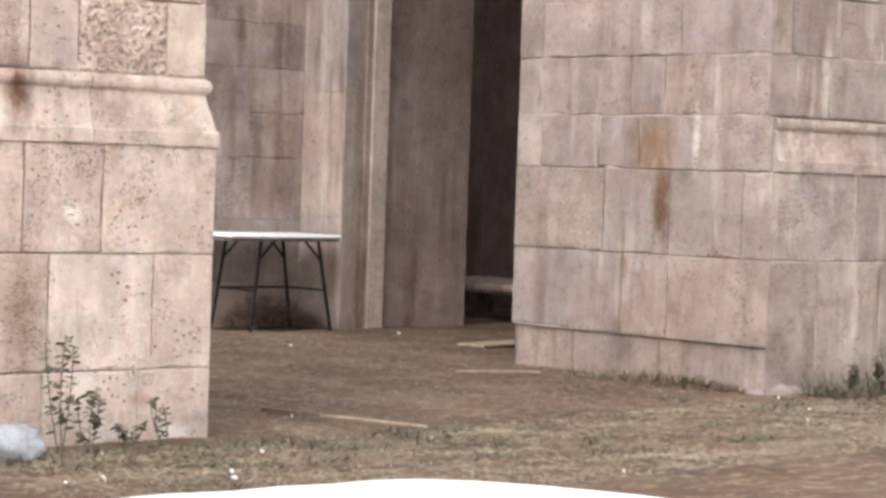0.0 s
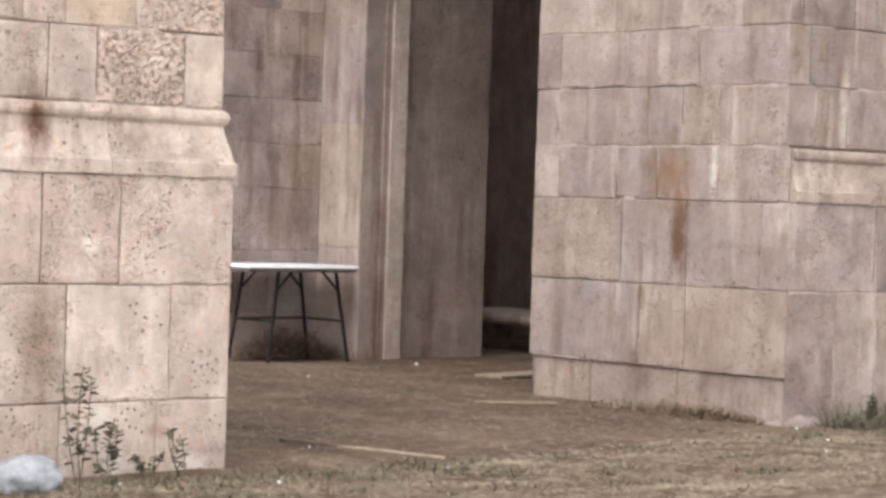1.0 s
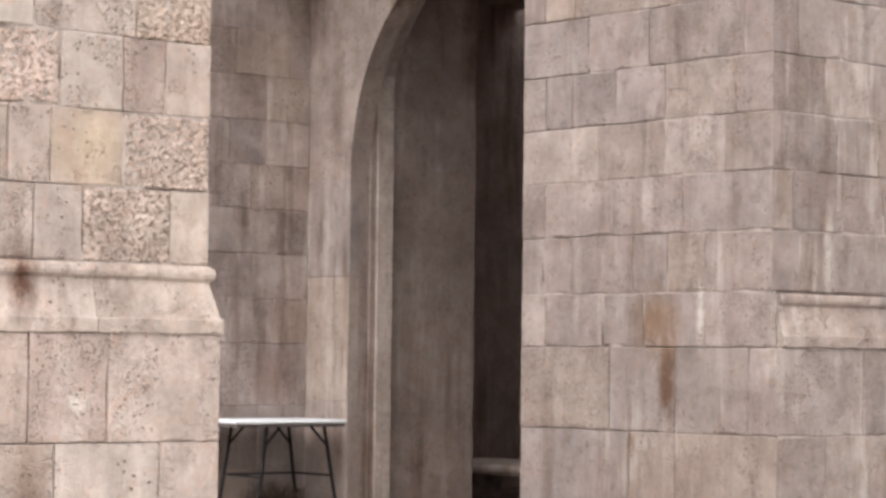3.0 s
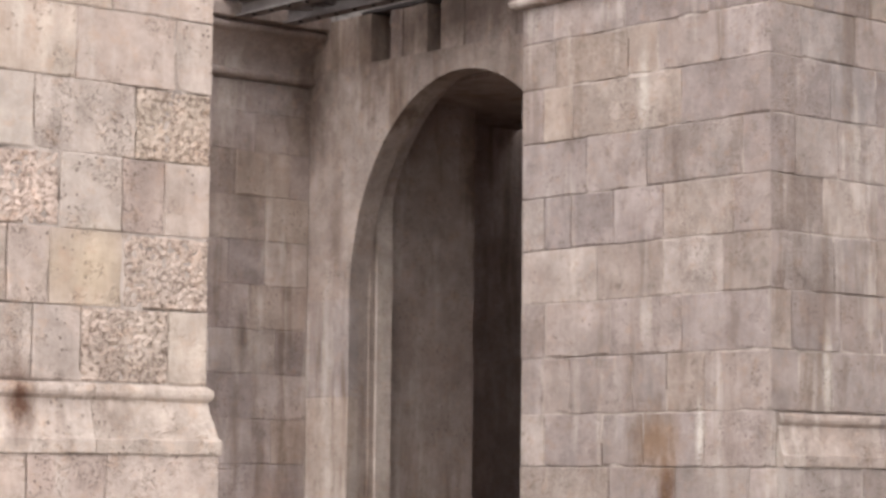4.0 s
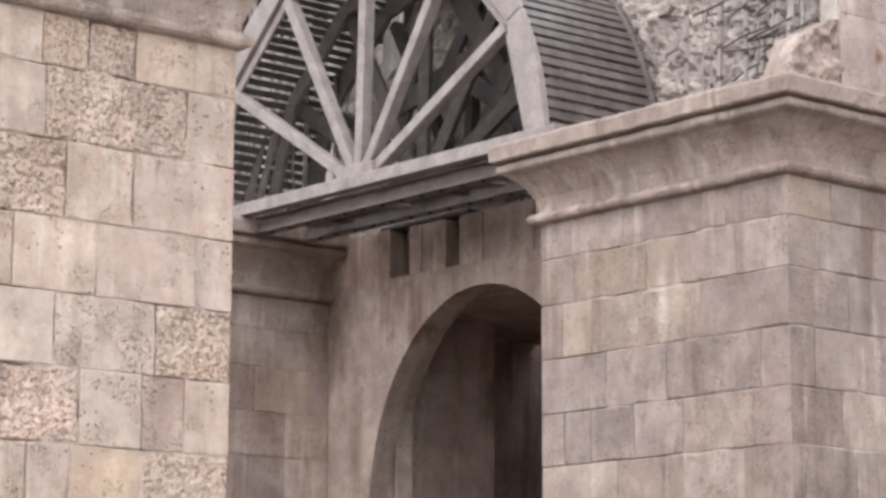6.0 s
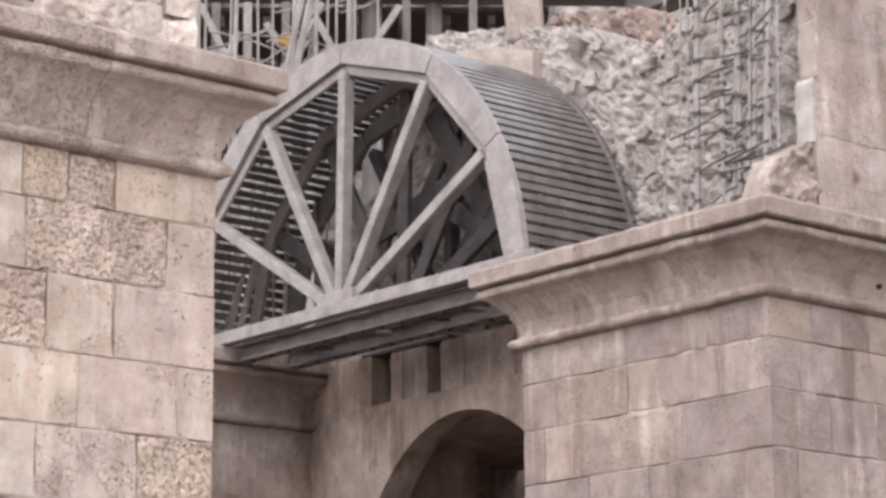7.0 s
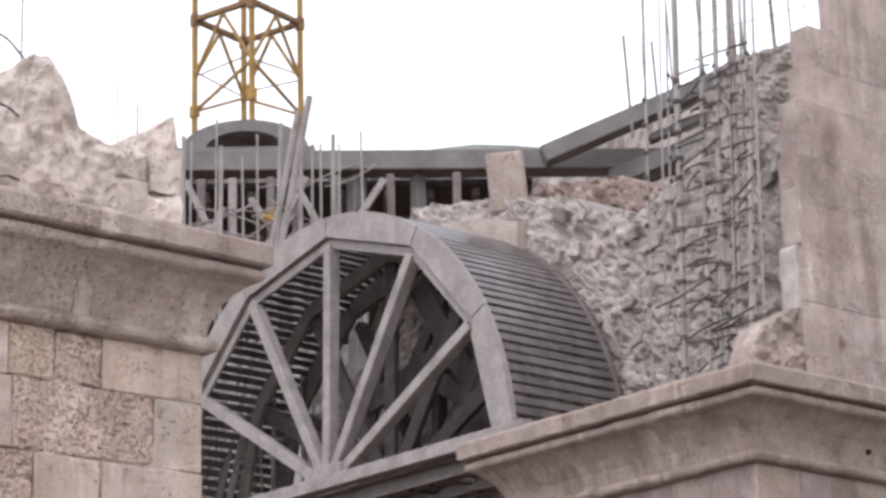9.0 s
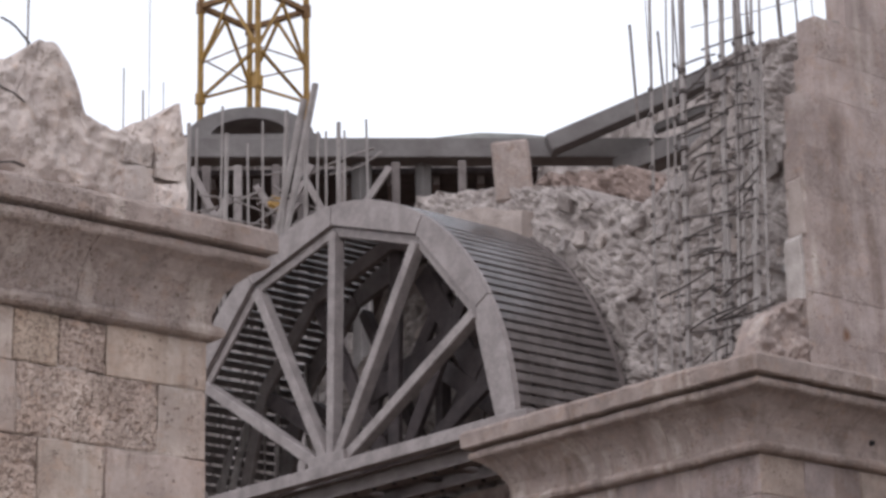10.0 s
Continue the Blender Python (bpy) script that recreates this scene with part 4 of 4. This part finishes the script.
i_beam("steel_bearer", 11.195, 4.90, 5.033, 12.30, 15.72, 0.12, painted, centring)
i_beam("steel_bearer", 11.66, 4.90, 5.033, 12.30, 15.72, 0.12, painted, centring)
for k, y in enumerate((12.75, 13.3, 13.62, 14.4, 15.05, 15.4)):
    part("packing_wood", bar((11.26, y, 4.975), (11.60, y + 0.05 * (-1) ** k, 4.97), 0.09, 0.035), painted if k % 2 else timber_shaded, centring)
for y in (12.9, 14.1, 15.3):
    part("cross_tie", bar((11.1, y, 5.015), (12.05, y, 5.015), 0.08, 0.025), painted, centring)


# ---- far things: seen beyond the broken walls ----
HX, HY = math.sin(radians(40.5)), math.cos(radians(40.5))


def away(d, s, z):
    """d metres ahead of the yard along the line of sight, s metres to its right."""
    return Vector((d * HX + s * HY, d * HY - s * HX, z))


ring = thing("ring_beam", "grey concrete ring beam above the broken walls", "concrete beam")
part("beam", bar(away(28, -3.6, 11.17), away(28, 2.95, 11.03), 0.35, 0.25, 0.01), concrete, ring)
part("beam", bar(away(28, 2.2, 10.8), away(27, 3.4, 10.95), 0.35, 0.22, 0.01), concrete, ring)
sloped = thing("sloping_beam", "grey concrete beam that rises along the broken wall", "concrete beam")
part("beam", bar(away(27.5, 1.3, 10.96), away(27.5, 3.57, 11.92), 0.3, 0.21, 0.01), concrete, sloped)
part("lower_beam", bar(away(27.7, 2.6, 11.22), away(27.7, 3.6, 11.6), 0.2, 0.09, 0.01), concrete, sloped)
part("post", bar(away(28.1, -0.95, 6.0), away(28.1, -0.95, 11.05), 0.18, 0.18), concrete, ring)
part("post", bar(away(28.1, -0.2, 6.0), away(28.1, -0.2, 11.05), 0.14, 0.14), concrete, ring)

# added slab and joists: they block the sky to darken the gaps between props
part("deck", bar(away(32, -4.4, 11.0), away(32, 1.2, 10.95), 7.4, 0.08, 0.01), timber_shaded, ring)
for k in range(9):
    part("joist", bar(away(28.4, -3.9 + 0.55 * k, 10.88), away(35.5, -3.9 + 0.55 * k, 10.88), 0.09, 0.14), painted, ring)
for s in (-2.83, -2.45, -1.99, -1.68, -1.2, -0.55, 0.25):
    part("prop", bar(away(27.9, s, 4.0), away(27.9, s + 0.02, 10.93), 0.10, 0.10), painted_light if s in (-2.45, -1.68) else painted, ring)
for a, b, za, zb in ((-2.98, -2.29, 10.85, 9.4), (-1.53, -2.29, 10.85, 9.4), (-2.6, -1.68, 9.3, 10.4), (-2.9, -2.52, 9.6, 10.5), (-1.68, -1.2, 10.8, 9.9), (-1.2, -0.6, 9.9, 10.8), (-2.2, -1.6, 10.6, 9.7)):
    part("brace", bar(away(27.7, a, za), away(27.7, b, zb), 0.09, 0.08), painted_light, ring)

part("clamp", bar(away(27.6, -2.03, 10.38), away(27.6, -1.86, 10.30), 0.16, 0.16, 0.03), crane_mat, ring, "ochre-painted clamp on a prop")

far_arch = thing("far_arch_form", "grey curved formwork with a dark slot under it", "arch formwork")
bm = bmesh.new()
N = 20
for r0, r1, xo in ((0.62, 1.0, 0.0),):
    rows_ = []
    for dd in (36.0, 36.8):
        rows_.append([[bm.verts.new(away(dd, -2.95 + r * 1.0 * math.cos(math.pi * i / N), 14.22 + r * 0.5 * math.sin(math.pi * i / N))) for i in range(N + 1)] for r in (r0, r1)])
    for i in range(N):
        bm.faces.new((rows_[0][0][i], rows_[0][0][i + 1], rows_[0][1][i + 1], rows_[0][1][i]))
        bm.faces.new((rows_[0][1][i], rows_[0][1][i + 1], rows_[1][1][i + 1], rows_[1][1][i]))
        bm.faces.new((rows_[0][0][i], rows_[1][0][i], rows_[1][0][i + 1], rows_[0][0][i + 1]))
part("curved_board", bm, concrete, far_arch)
part("tie_beam", bar(away(36, -4.05, 14.08), away(36, -1.85, 14.06), 0.2, 0.32), concrete, far_arch)
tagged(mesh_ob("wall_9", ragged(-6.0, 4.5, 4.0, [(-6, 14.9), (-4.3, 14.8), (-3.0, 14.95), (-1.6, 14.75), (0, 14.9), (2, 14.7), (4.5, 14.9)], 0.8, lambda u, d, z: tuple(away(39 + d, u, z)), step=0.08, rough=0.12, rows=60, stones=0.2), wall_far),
       "far broken wall of grey rubble, shade in its colour", "rubble wall", kind="structure")

tagged(mesh_ob("wall_10", ragged(1.0, 6.5, 4.0, [(1.0, 11.1), (1.4, 11.3), (2.5, 11.85), (3.03, 12.15), (3.6, 12.45), (3.77, 12.73), (3.92, 12.81), (4.2, 12.84), (4.58, 12.95), (4.8, 13.06), (5.1, 13.13), (6.5, 13.4)], 0.8, lambda u, d, z: tuple(away(29 + d, u, z)), step=0.05, rough=0.08, rows=60, stones=0.06), rubble_core),
       "sloping broken wall of grey rubble", "rubble wall", kind="structure")

crane = thing("tower_crane", "ochre steel lattice mast of a tower crane", "crane")
MC = away(41, -3.3, 0)


def mast_leg(k, z):
    a = radians(-40.5 + 9 + 90 * k)
    return Vector((MC.x + 0.95 * math.cos(a), MC.y + 0.95 * math.sin(a), z))


for k in range(4):
    part("leg", bar(mast_leg(k, 0), mast_leg(k, 34), 0.085, 0.085), crane_mat, crane)
for s in range(6):
    z0 = 15.87 + s * 2.6
    for k in range(4):
        part("rail", bar(mast_leg(k, z0), mast_leg(k + 1, z0), 0.09, 0.10), crane_rust, crane)
        middle = (mast_leg(k, z0 - 0.05) + mast_leg(k + 1, z0 - 0.05)) / 2
        for end in (mast_leg(k, z0 - 1.1), mast_leg(k + 1, z0 - 1.1)):
            part("brace", bar(end, middle, 0.055, 0.055), crane_mat, crane)
        low = mast_leg(k + 1, z0 - 1.77) if k % 2 else mast_leg(k, z0 - 1.77)
        part("brace", bar(mast_leg(k, z0 - 1.12) if k % 2 else mast_leg(k + 1, z0 - 1.12), low, 0.055, 0.055), crane_mat, crane)
        part("tie_rod", bar(mast_leg(k, z0 - 1.1), mast_leg(k + 1, z0 - 1.0), 0.028, 0.028), crane_rust, crane)
        part("gusset", bar(mast_leg(k, z0 - 0.14), mast_leg(k, z0 + 0.10), 0.13, 0.13), crane_rust, crane)
        part("gusset", bar(mast_leg(k, z0 - 1.88), mast_leg(k, z0 - 1.66), 0.16, 0.13), crane_mat, crane)


def build_hill():
    bm = bmesh.new()
    rows_ = []
    for j, (d, z) in enumerate(((280, 0), (300, 1.0), (420, 0.6))):
        row = []
        for i in range(61):
            s = -160 + 320 * i / 60
            h = 108.6 + 1.4 * noise.noise((s * 0.06, 0, 0)) + 0.8 * noise.noise((s * 0.21, 0, 5)) - 0.0009 * (s + 5) ** 2
            row.append(bm.verts.new(away(d, s, h * z)))
        rows_.append(row)
    for a, b in zip(rows_, rows_[1:]):
        for i in range(60):
            bm.faces.new((a[i], a[i + 1], b[i + 1], b[i]))
    tagged(mesh_ob("backdrop_hill", bm, hill_mat), "distant bare grey-green hill", "hill", kind="structure")


build_hill()


# ---- reinforcing bars and poles ----
def rebar_thing(p, q, r, seed, bow=0.01, name="rebar", mat=None, group="bars over the pier", label="bare steel reinforcing bar standing in the masonry"):
    mid = Vector(p)
    bm = rod(Vector(p) - mid, Vector(q) - mid, r, 6, bow, seed)
    ob = mesh_ob(name, bm, mat or rebar_mat)
    ob.location = mid
    return tagged(ob, label, "rebar", group)


rr = random.Random(9)
for k, (y, top, r) in enumerate(((11.31, 8.9, 0.010), (11.045, 8.9, 0.007), (10.975, 9.0, 0.020), (10.725, 8.9, 0.013), (10.594, 9.0, 0.016), (10.52, 7.9, 0.012), (10.449, 8.9, 0.013), (10.378, 8.8, 0.008), (10.312, 8.9, 0.010),
                                 (10.237, 8.7, 0.008), (10.66, 7.6, 0.012), (11.18, 8.6, 0.006), (10.36, 7.3, 0.016))):
    x = 11.65 + rr.uniform(-0.03, 0.03)
    foot, tip = Vector((x, y + 0.115, 4.99)), Vector((x + rr.uniform(-0.02, 0.02), y - 0.04, top))
    r *= 1.25
    bar_ = rebar_thing(foot, tip, r, k, 0.012)
    z = 5.3 + rr.uniform(0, 0.2)
    while z < min(top, 7.5) and r > 0.0075:
        at = (tip - foot) * ((z - 4.99) / (top - 4.99))
        part("tie_wire", rod(at - Vector((0, 0, 0.013)), at + Vector((0, 0.004, 0.013)), r + 0.006, 6), tie_steel, bar_, "dark twisted tie wire")
        z += rr.uniform(0.14, 0.24)
for k in range(64):
    z = 5.2 + 0.036 * k + rr.uniform(-0.04, 0.04)
    y = rr.uniform(10.25, 10.8)
    rebar_thing((11.60, y, z), (11.64, y + rr.uniform(0.15, 0.55), z + rr.choice((0.02, 0.03, -0.03, 0.05, -0.09)) + rr.uniform(-0.03, 0.03)), 0.0075, 240 + k, 0.02, "stirrup", tie_steel, "ties between the bars", "thin rusty wire tie between reinforcing bars")
for k, (s, zt, lean) in enumerate(((-2.19, 8.6, 0.02), (-2.1, 8.55, 0.0), (-1.9, 8.75, 0.02), (-1.84, 8.5, 0.0), (-1.66, 8.4, 0.0), (-1.5, 8.6, -0.03), (-1.42, 8.7, 0.1), (-1.86, 8.94, 0.79), (-1.95, 8.8, 0.78), (-1.15, 8.6, 0.0),
                                   (-1.05, 8.5, 0.0), (-0.98, 8.5, 0.0), (-0.87, 8.58, 0.0), (-0.82, 8.5, 0.0), (-0.63, 8.6, 0.0))):
    rebar_thing(away(20, s, 4.97), away(20, s + lean, zt), 0.032 if lean > 0.2 else 0.011 if k % 3 else 0.02, 70 + k, 0.015, group="bars behind the formwork", label="pale steel reinforcing bar behind the formwork")
for k in range(30):
    s = rr.uniform(-2.2, -0.9)
    z = rr.uniform(7.45, 8.15)
    rebar_thing(away(20.1, s, z), away(20.1, s + rr.uniform(0.2, 0.7), z + rr.uniform(-0.45, 0.3)), 0.009, 120 + k, 0.04, "stirrup", None, "bent bars behind the formwork", "bent steel bar tangled behind the formwork")
for k, (x, zt, r) in enumerate(((6.20, 7.0, 0.006), (6.81, 6.17, 0.0045), (6.937, 6.07, 0.006), (6.972, 6.8, 0.0025), (7.07, 6.15, 0.003))):
    rebar_thing((x, 10.6, 4.99), (x - 0.01, 10.6, zt), r, 160 + k, 0.0, group="bars over the near pier", label="thin steel bar standing out of broken masonry")
for k, (a, b, c) in enumerate((((5.78, 6.07), (5.90, 6.03), (5.99, 6.0)), ((5.74, 5.73), (5.88, 5.69), (5.97, 5.675)), ((5.74, 5.28), (5.89, 5.325), (5.98, 5.335)))):
    hook = rebar_thing((a[0], 10.16, a[1]), (b[0], 10.18, b[1]), 0.006, 210 + k, 0.015, "bent_bar", tie_steel, "bent bars in the broken masonry", "bent rusty bar sticking out of broken masonry")
    part("bar_end", rod((b[0] - a[0], 0.02, b[1] - a[1]), (c[0] - a[0], 0.07, c[1] - a[1]), 0.007, 6), tie_steel, hook)
for k, (s_, z0, z1, r) in enumerate(((2.32, 11.4, 12.29, 0.02), (2.65, 11.5, 12.2, 0.018), (2.83, 11.7, 13.4, 0.012), (3.6, 11.9, 13.4, 0.022), (3.70, 11.9, 13.4, 0.012), (4.07, 12.05, 13.5, 0.026), (4.277, 12.1, 13.5, 0.013), (4.47, 12.2, 13.4, 0.007), (4.72, 12.3, 13.5, 0.012), (2.5, 11.5, 13.4, 0.006), (3.2, 11.8, 13.4, 0.018))):
    f = 1.0 if s_ < 3.5 else 29.3 / 27
    rebar_thing(away(27 * f, (s_ + 0.02) * f, 1.27 + (z0 - 1.67) * f), away(27 * f, (s_ - 0.03) * f, 1.27 + (z1 - 1.27) * f), r * f, 180 + k, 0.0, group="bars over the sloping beam", label="dark steel bar standing on the sloping beam", mat=steel_dark)
rebar_thing(away(26.9, 3.0, 12.2), away(26.9, 4.75, 12.65), 0.006, 195, 0.01, "wire", steel_dark, "ties between the bars", "thin wire strung between reinforcing bars")
bm = ragged(12.3, 14.0, 6.6, [(12.3, 7.15), (12.55, 7.38), (12.8, 7.45), (13.4, 7.58), (13.75, 7.66), (14.0, 7.55)], 0.5, lambda u, d, z: (12.85 + d, u, z), step=0.03, rough=0.07, rows=30, stones=0.08)
tagged(mesh_ob("earth_heap", bm, earth_mat), "reddish earth and stones heaped on the broken wall", "earth heap", kind="stuff")
# solid black rod flush with the cornice: the hole's inner dark as colour
socket = part("socket", rod((12.14, 9.972, 4.655), (12.14, 10.06, 4.655), 0.026, 10), black_steel, wall_2, "black plug that paints in a drilled hole's dark in the cornice")

# ---- things on the ground ----
def build_table():
    t = thing("folding_table", "white folding table with black tubular splayed legs", "table", at=(11.53, 15.62, 0.0))
    board = part("tabletop", box((-0.62, -0.33, 0.729), (0.46, 0.33, 0.758), 0.014), table_white, t)
    part("rim", box((-0.60, -0.31, 0.706), (0.44, 0.31, 0.728), 0.004), steel_dark, board)
    for side, top, foot in ((-1, -0.27, -0.37), (1, 0.29, 0.41)):
        for sy in (-1, 1):
            leg = part("leg", rod((top, 0.235 * sy, 0.706), (foot, 0.265 * sy, 0.0), 0.014, 8), black_steel, t)
            part("brace", rod((top - 0.13 * side, 0.235 * sy, 0.706), (top + 0.02 * side, 0.24 * sy, 0.56), 0.010, 6), black_steel, leg)
        x = top + (foot - top) * 0.55
        part("crossbar", rod((x, -0.25, 0.32), (x, 0.25, 0.32), 0.009, 6), black_steel, t)
    part("crossbar", rod((-0.325, 0.25, 0.32), (0.355, 0.25, 0.32), 0.009, 6), black_steel, t)
    return t


build_table()


def straws(name, count, place, length, width, seed, material, label, lift=0.5):
    """Many thin dry blades, in one mesh."""
    r = random.Random(seed)
    verts, faces = [], []
    for _ in range(count):
        x, y, h = place(r)
        a, up, ln = r.uniform(0, 6.283), r.uniform(0.0, lift), r.uniform(*length)
        d = Vector((math.cos(a) * math.cos(up), math.sin(a) * math.cos(up), math.sin(up)))
        s = Vector((-math.sin(a), math.cos(a), 0)) * width * r.uniform(0.6, 1.3)
        p = Vector((x, y, h))
        q = p + d * ln * 0.6
        e = p + d * ln - Vector((0, 0, 0.12 * ln * up))
        b = len(verts)
        verts += [tuple(p - s), tuple(p + s), tuple(q + s * 0.8), tuple(q - s * 0.8), tuple(e)]
        faces += [(b, b + 1, b + 2, b + 3), (b + 3, b + 2, b + 4)]
    me = bpy.data.meshes.new(name)
    me.from_pydata(verts, [], faces)
    me.materials.append(material)
    return tagged(new(name, me), label, "dry grass", kind="stuff")


def on_ground(x, y):
    return x, y, ground_height(x, y) + 0.003


tuft_rng = random.Random(77)
TUFTS = [(tuft_rng.uniform(5.4, 11.0), tuft_rng.uniform(7.7, 9.6)) for _ in range(46)]
CLUMPS = [(tuft_rng.uniform(5.4, 9.0), tuft_rng.uniform(8.1, 9.4)) for _ in range(26)] + [(tuft_rng.uniform(9.0, 12.0), tuft_rng.uniform(8.2, 9.9)) for _ in range(26)]
straws("straw_pile", 1800, lambda r: (lambda a, b: (11.62 + a, 15.72 + b, max(0.0, 0.26 * math.exp(-(a * a) * 8 - (b * b) * 14) * r.random())))(r.gauss(0, 0.26), r.gauss(0, 0.1)), (0.08, 0.25), 0.003, 2, twig_mat, "heap of brown straw and twigs under the table", 0.5)
straws("dry_grass", 20000, lambda r: on_ground(r.uniform(5.0, 13.0), r.uniform(7.6, 15.0)), (0.02, 0.08), 0.0024, 3, straw_mat, "scattered dry straw and short dead grass", 0.35)
straws("dry_grass", 15000, lambda r: on_ground(r.uniform(5.0, 13.0), 7.6 + 1.9 * r.random() ** 1.3), (0.02, 0.075), 0.0024, 21, pale_straw, "thin pale straw trodden into the dirt", 0.2)
straws("dry_grass", 1100, lambda r: on_ground(r.uniform(5.3, 8.0), 9.55 - abs(r.gauss(0, 0.35))), (0.04, 0.13), 0.0025, 6, weed_mat, "thin green-brown grass at the pier's foot", 0.9)
straws("dry_grass", 1000, lambda r: on_ground(11.2 + abs(r.gauss(0.5, 0.5)), 9.8 - abs(r.gauss(0, 0.16))), (0.06, 0.24), 0.003, 8, weed_mat, "rank weeds at the foot of the pier", 1.2)
straws("dry_grass", 5000, lambda r: (lambda c: on_ground(c[0] + r.gauss(0, 0.22), min(9.5, c[1] + r.gauss(0, 0.07))))(TUFTS[r.randrange(len(TUFTS))]), (0.03, 0.11), 0.0026, 12, pale_straw, "patches of pale trodden straw on the dirt", 0.3)
straws("dry_grass", 3600, lambda r: (lambda c: on_ground(c[0] + r.gauss(0, 0.07), c[1] + r.gauss(0, 0.05)))(CLUMPS[r.randrange(len(CLUMPS))]), (0.02, 0.07), 0.0026, 13, weed_mat, "low clumps of green-brown grass in the dirt", 1.0)
straws("straw_pile", 600, lambda r: on_ground(11.1 - abs(r.gauss(0, 0.13)), r.gauss(10.5, 0.25)), (0.03, 0.13), 0.003, 14, twig_mat, "brown dead stalks at the foot of the pier", 0.9)
straws("dry_grass", 700, lambda r: on_ground(11.08 - abs(r.gauss(0, 0.08)), r.gauss(10.9, 0.35)), (0.04, 0.15), 0.003, 9, straw_mat, "dry stalks along the foot of the pier", 0.9)


def weed(at, height, seed, leaves=22):
    r = random.Random(seed)
    w = thing("weed", "thin dark weed with small dry leaves by the pier", "weed", group="weeds by the pier", at=at)
    for s in range(3):
        tip = Vector((r.uniform(-0.09, 0.09), r.uniform(-0.05, 0.05), height * r.uniform(0.65, 1.0)))
        part("stem", rod((0.01 * s, 0, -0.02), tip, 0.0028, 5, 0.02, seed + s), wood_dark, w)
        bm = bmesh.new()
        for k in range(leaves):
            c = tip * r.uniform(0.2, 1.0)
            a, ln = r.uniform(0, 6.28), r.uniform(0.02, 0.05) * (1.35 if height > 0.3 else 1.0)
            d = Vector((math.cos(a), math.sin(a), r.uniform(-0.4, 0.7))) * ln
            sd = Vector((-math.sin(a), math.cos(a), r.uniform(-0.5, 0.5))) * ln * 0.35
            bm.faces.new([bm.verts.new(v) for v in (c, c + d * 0.5 + sd, c + d, c + d * 0.5 - sd)])
        part("leaves", bm, weed_mat, w)


weed((5.86, 9.5, -0.05), 0.55, 1, 30)
weed((5.98, 9.45, -0.05), 0.34, 2, 26)
weed((6.46, 9.55, -0.05), 0.28, 3)
weed((6.26, 9.58, -0.05), 0.14, 4)
for k, (x, y, h) in enumerate(((11.62, 9.72, 0.2), (11.85, 9.7, 0.3), (12.0, 9.62, 0.28), (12.12, 9.72, 0.42), (12.25, 9.6, 0.36), (12.36, 9.7, 0.5), (12.5, 9.62, 0.44))):
    weed((x, y, 0.0), h, 5 + k, 45)


def build_sack():
    bm = bmesh.new()
    bmesh.ops.create_icosphere(bm, subdivisions=4, radius=1)
    for v in bm.verts:
        c = v.co
        k = 1 + 0.22 * noise.noise(c * 1.9) + 0.10 * noise.noise(c * 5) + 0.05 * noise.noise(c * 11)
        v.co = Vector((c.x * 0.17 * k, c.y * 0.14 * k, max(-0.02, 0.05 + c.z * 0.10 * k)))
    for f in bm.faces:
        f.smooth = True
    ob = mesh_ob("white_sack", bm, sack_mat)
    ob.location = (5.55, 9.42, -0.045)
    tagged(ob, "crumpled white plastic sack lying by the pier", "sack")


build_sack()


def lying(name, p, q, w, h, mat, label, category):
    mid = (Vector(p) + Vector(q)) / 2
    ob = mesh_ob(name, bar(Vector(p) - mid, Vector(q) - mid, w, h, 0.003), mat)
    ob.location = mid
    return tagged(ob, label, category)


def pebbles():
    """Small pale stones strewn over the dirt, in one mesh."""
    r = random.Random(31)
    bm = bmesh.new()
    for _ in range(26):
        x, y, z = on_ground(r.uniform(5.2, 12.5), r.uniform(7.7, 15.0))
        size = r.uniform(0.005, 0.018)
        bmesh.ops.create_icosphere(bm, subdivisions=1, radius=size, matrix=pose(x, y, z + size * 0.3, r.uniform(0, 90), r.uniform(0, 90), 0) @ Matrix.Diagonal((1, 0.7, 0.55, 1)))
    for _ in range(260):
        x = r.uniform(5.2, 7.7)
        y = 7.74 - 0.71 * max(0.0, x - 5.9) ** 4 + abs(r.gauss(0, 0.07))
        size = r.uniform(0.004, 0.012)
        bmesh.ops.create_icosphere(bm, subdivisions=1, radius=size, matrix=pose(x, y, ground_height(x, y) + size * 0.4, r.uniform(0, 90), 0, r.uniform(0, 90)) @ Matrix.Diagonal((1, 0.8, 0.6, 1)))
    tagged(mesh_ob("pebbles", bm, gravel_mat), "small pale stones strewn over the dirt", "pebbles", kind="stuff")


pebbles()
lying("plank", (7.7, 9.95, 0.01), (7.83, 9.27, 0.012), 0.035, 0.015, wood_pale, "narrow pale plank lying on the dirt", "plank")
lying("stick", (7.6, 10.33, 0.012), (7.72, 9.83, 0.012), 0.018, 0.018, wood_dark, "dark stick lying on the dirt", "stick")
lying("plank", (10.25, 11.85, 0.01), (10.75, 11.6, 0.012), 0.03, 0.015, wood_pale, "narrow pale plank lying on the dirt", "plank")
lying("plank", (11.9, 13.6, 0.01), (12.6, 13.75, 0.012), 0.25, 0.02, wood_pale, "pale board lying before the doorway", "plank")

loose = tagged(mesh_ob("stone_block", box((-0.15, -0.17, 0), (0.15, 0.17, 0.5), 0.02), stone_pink), "squared reddish stone block resting on the broken wall", "stone block")
loose.matrix_basis = pose(12.45, 13.65, 7.28, 2, -4, -45)
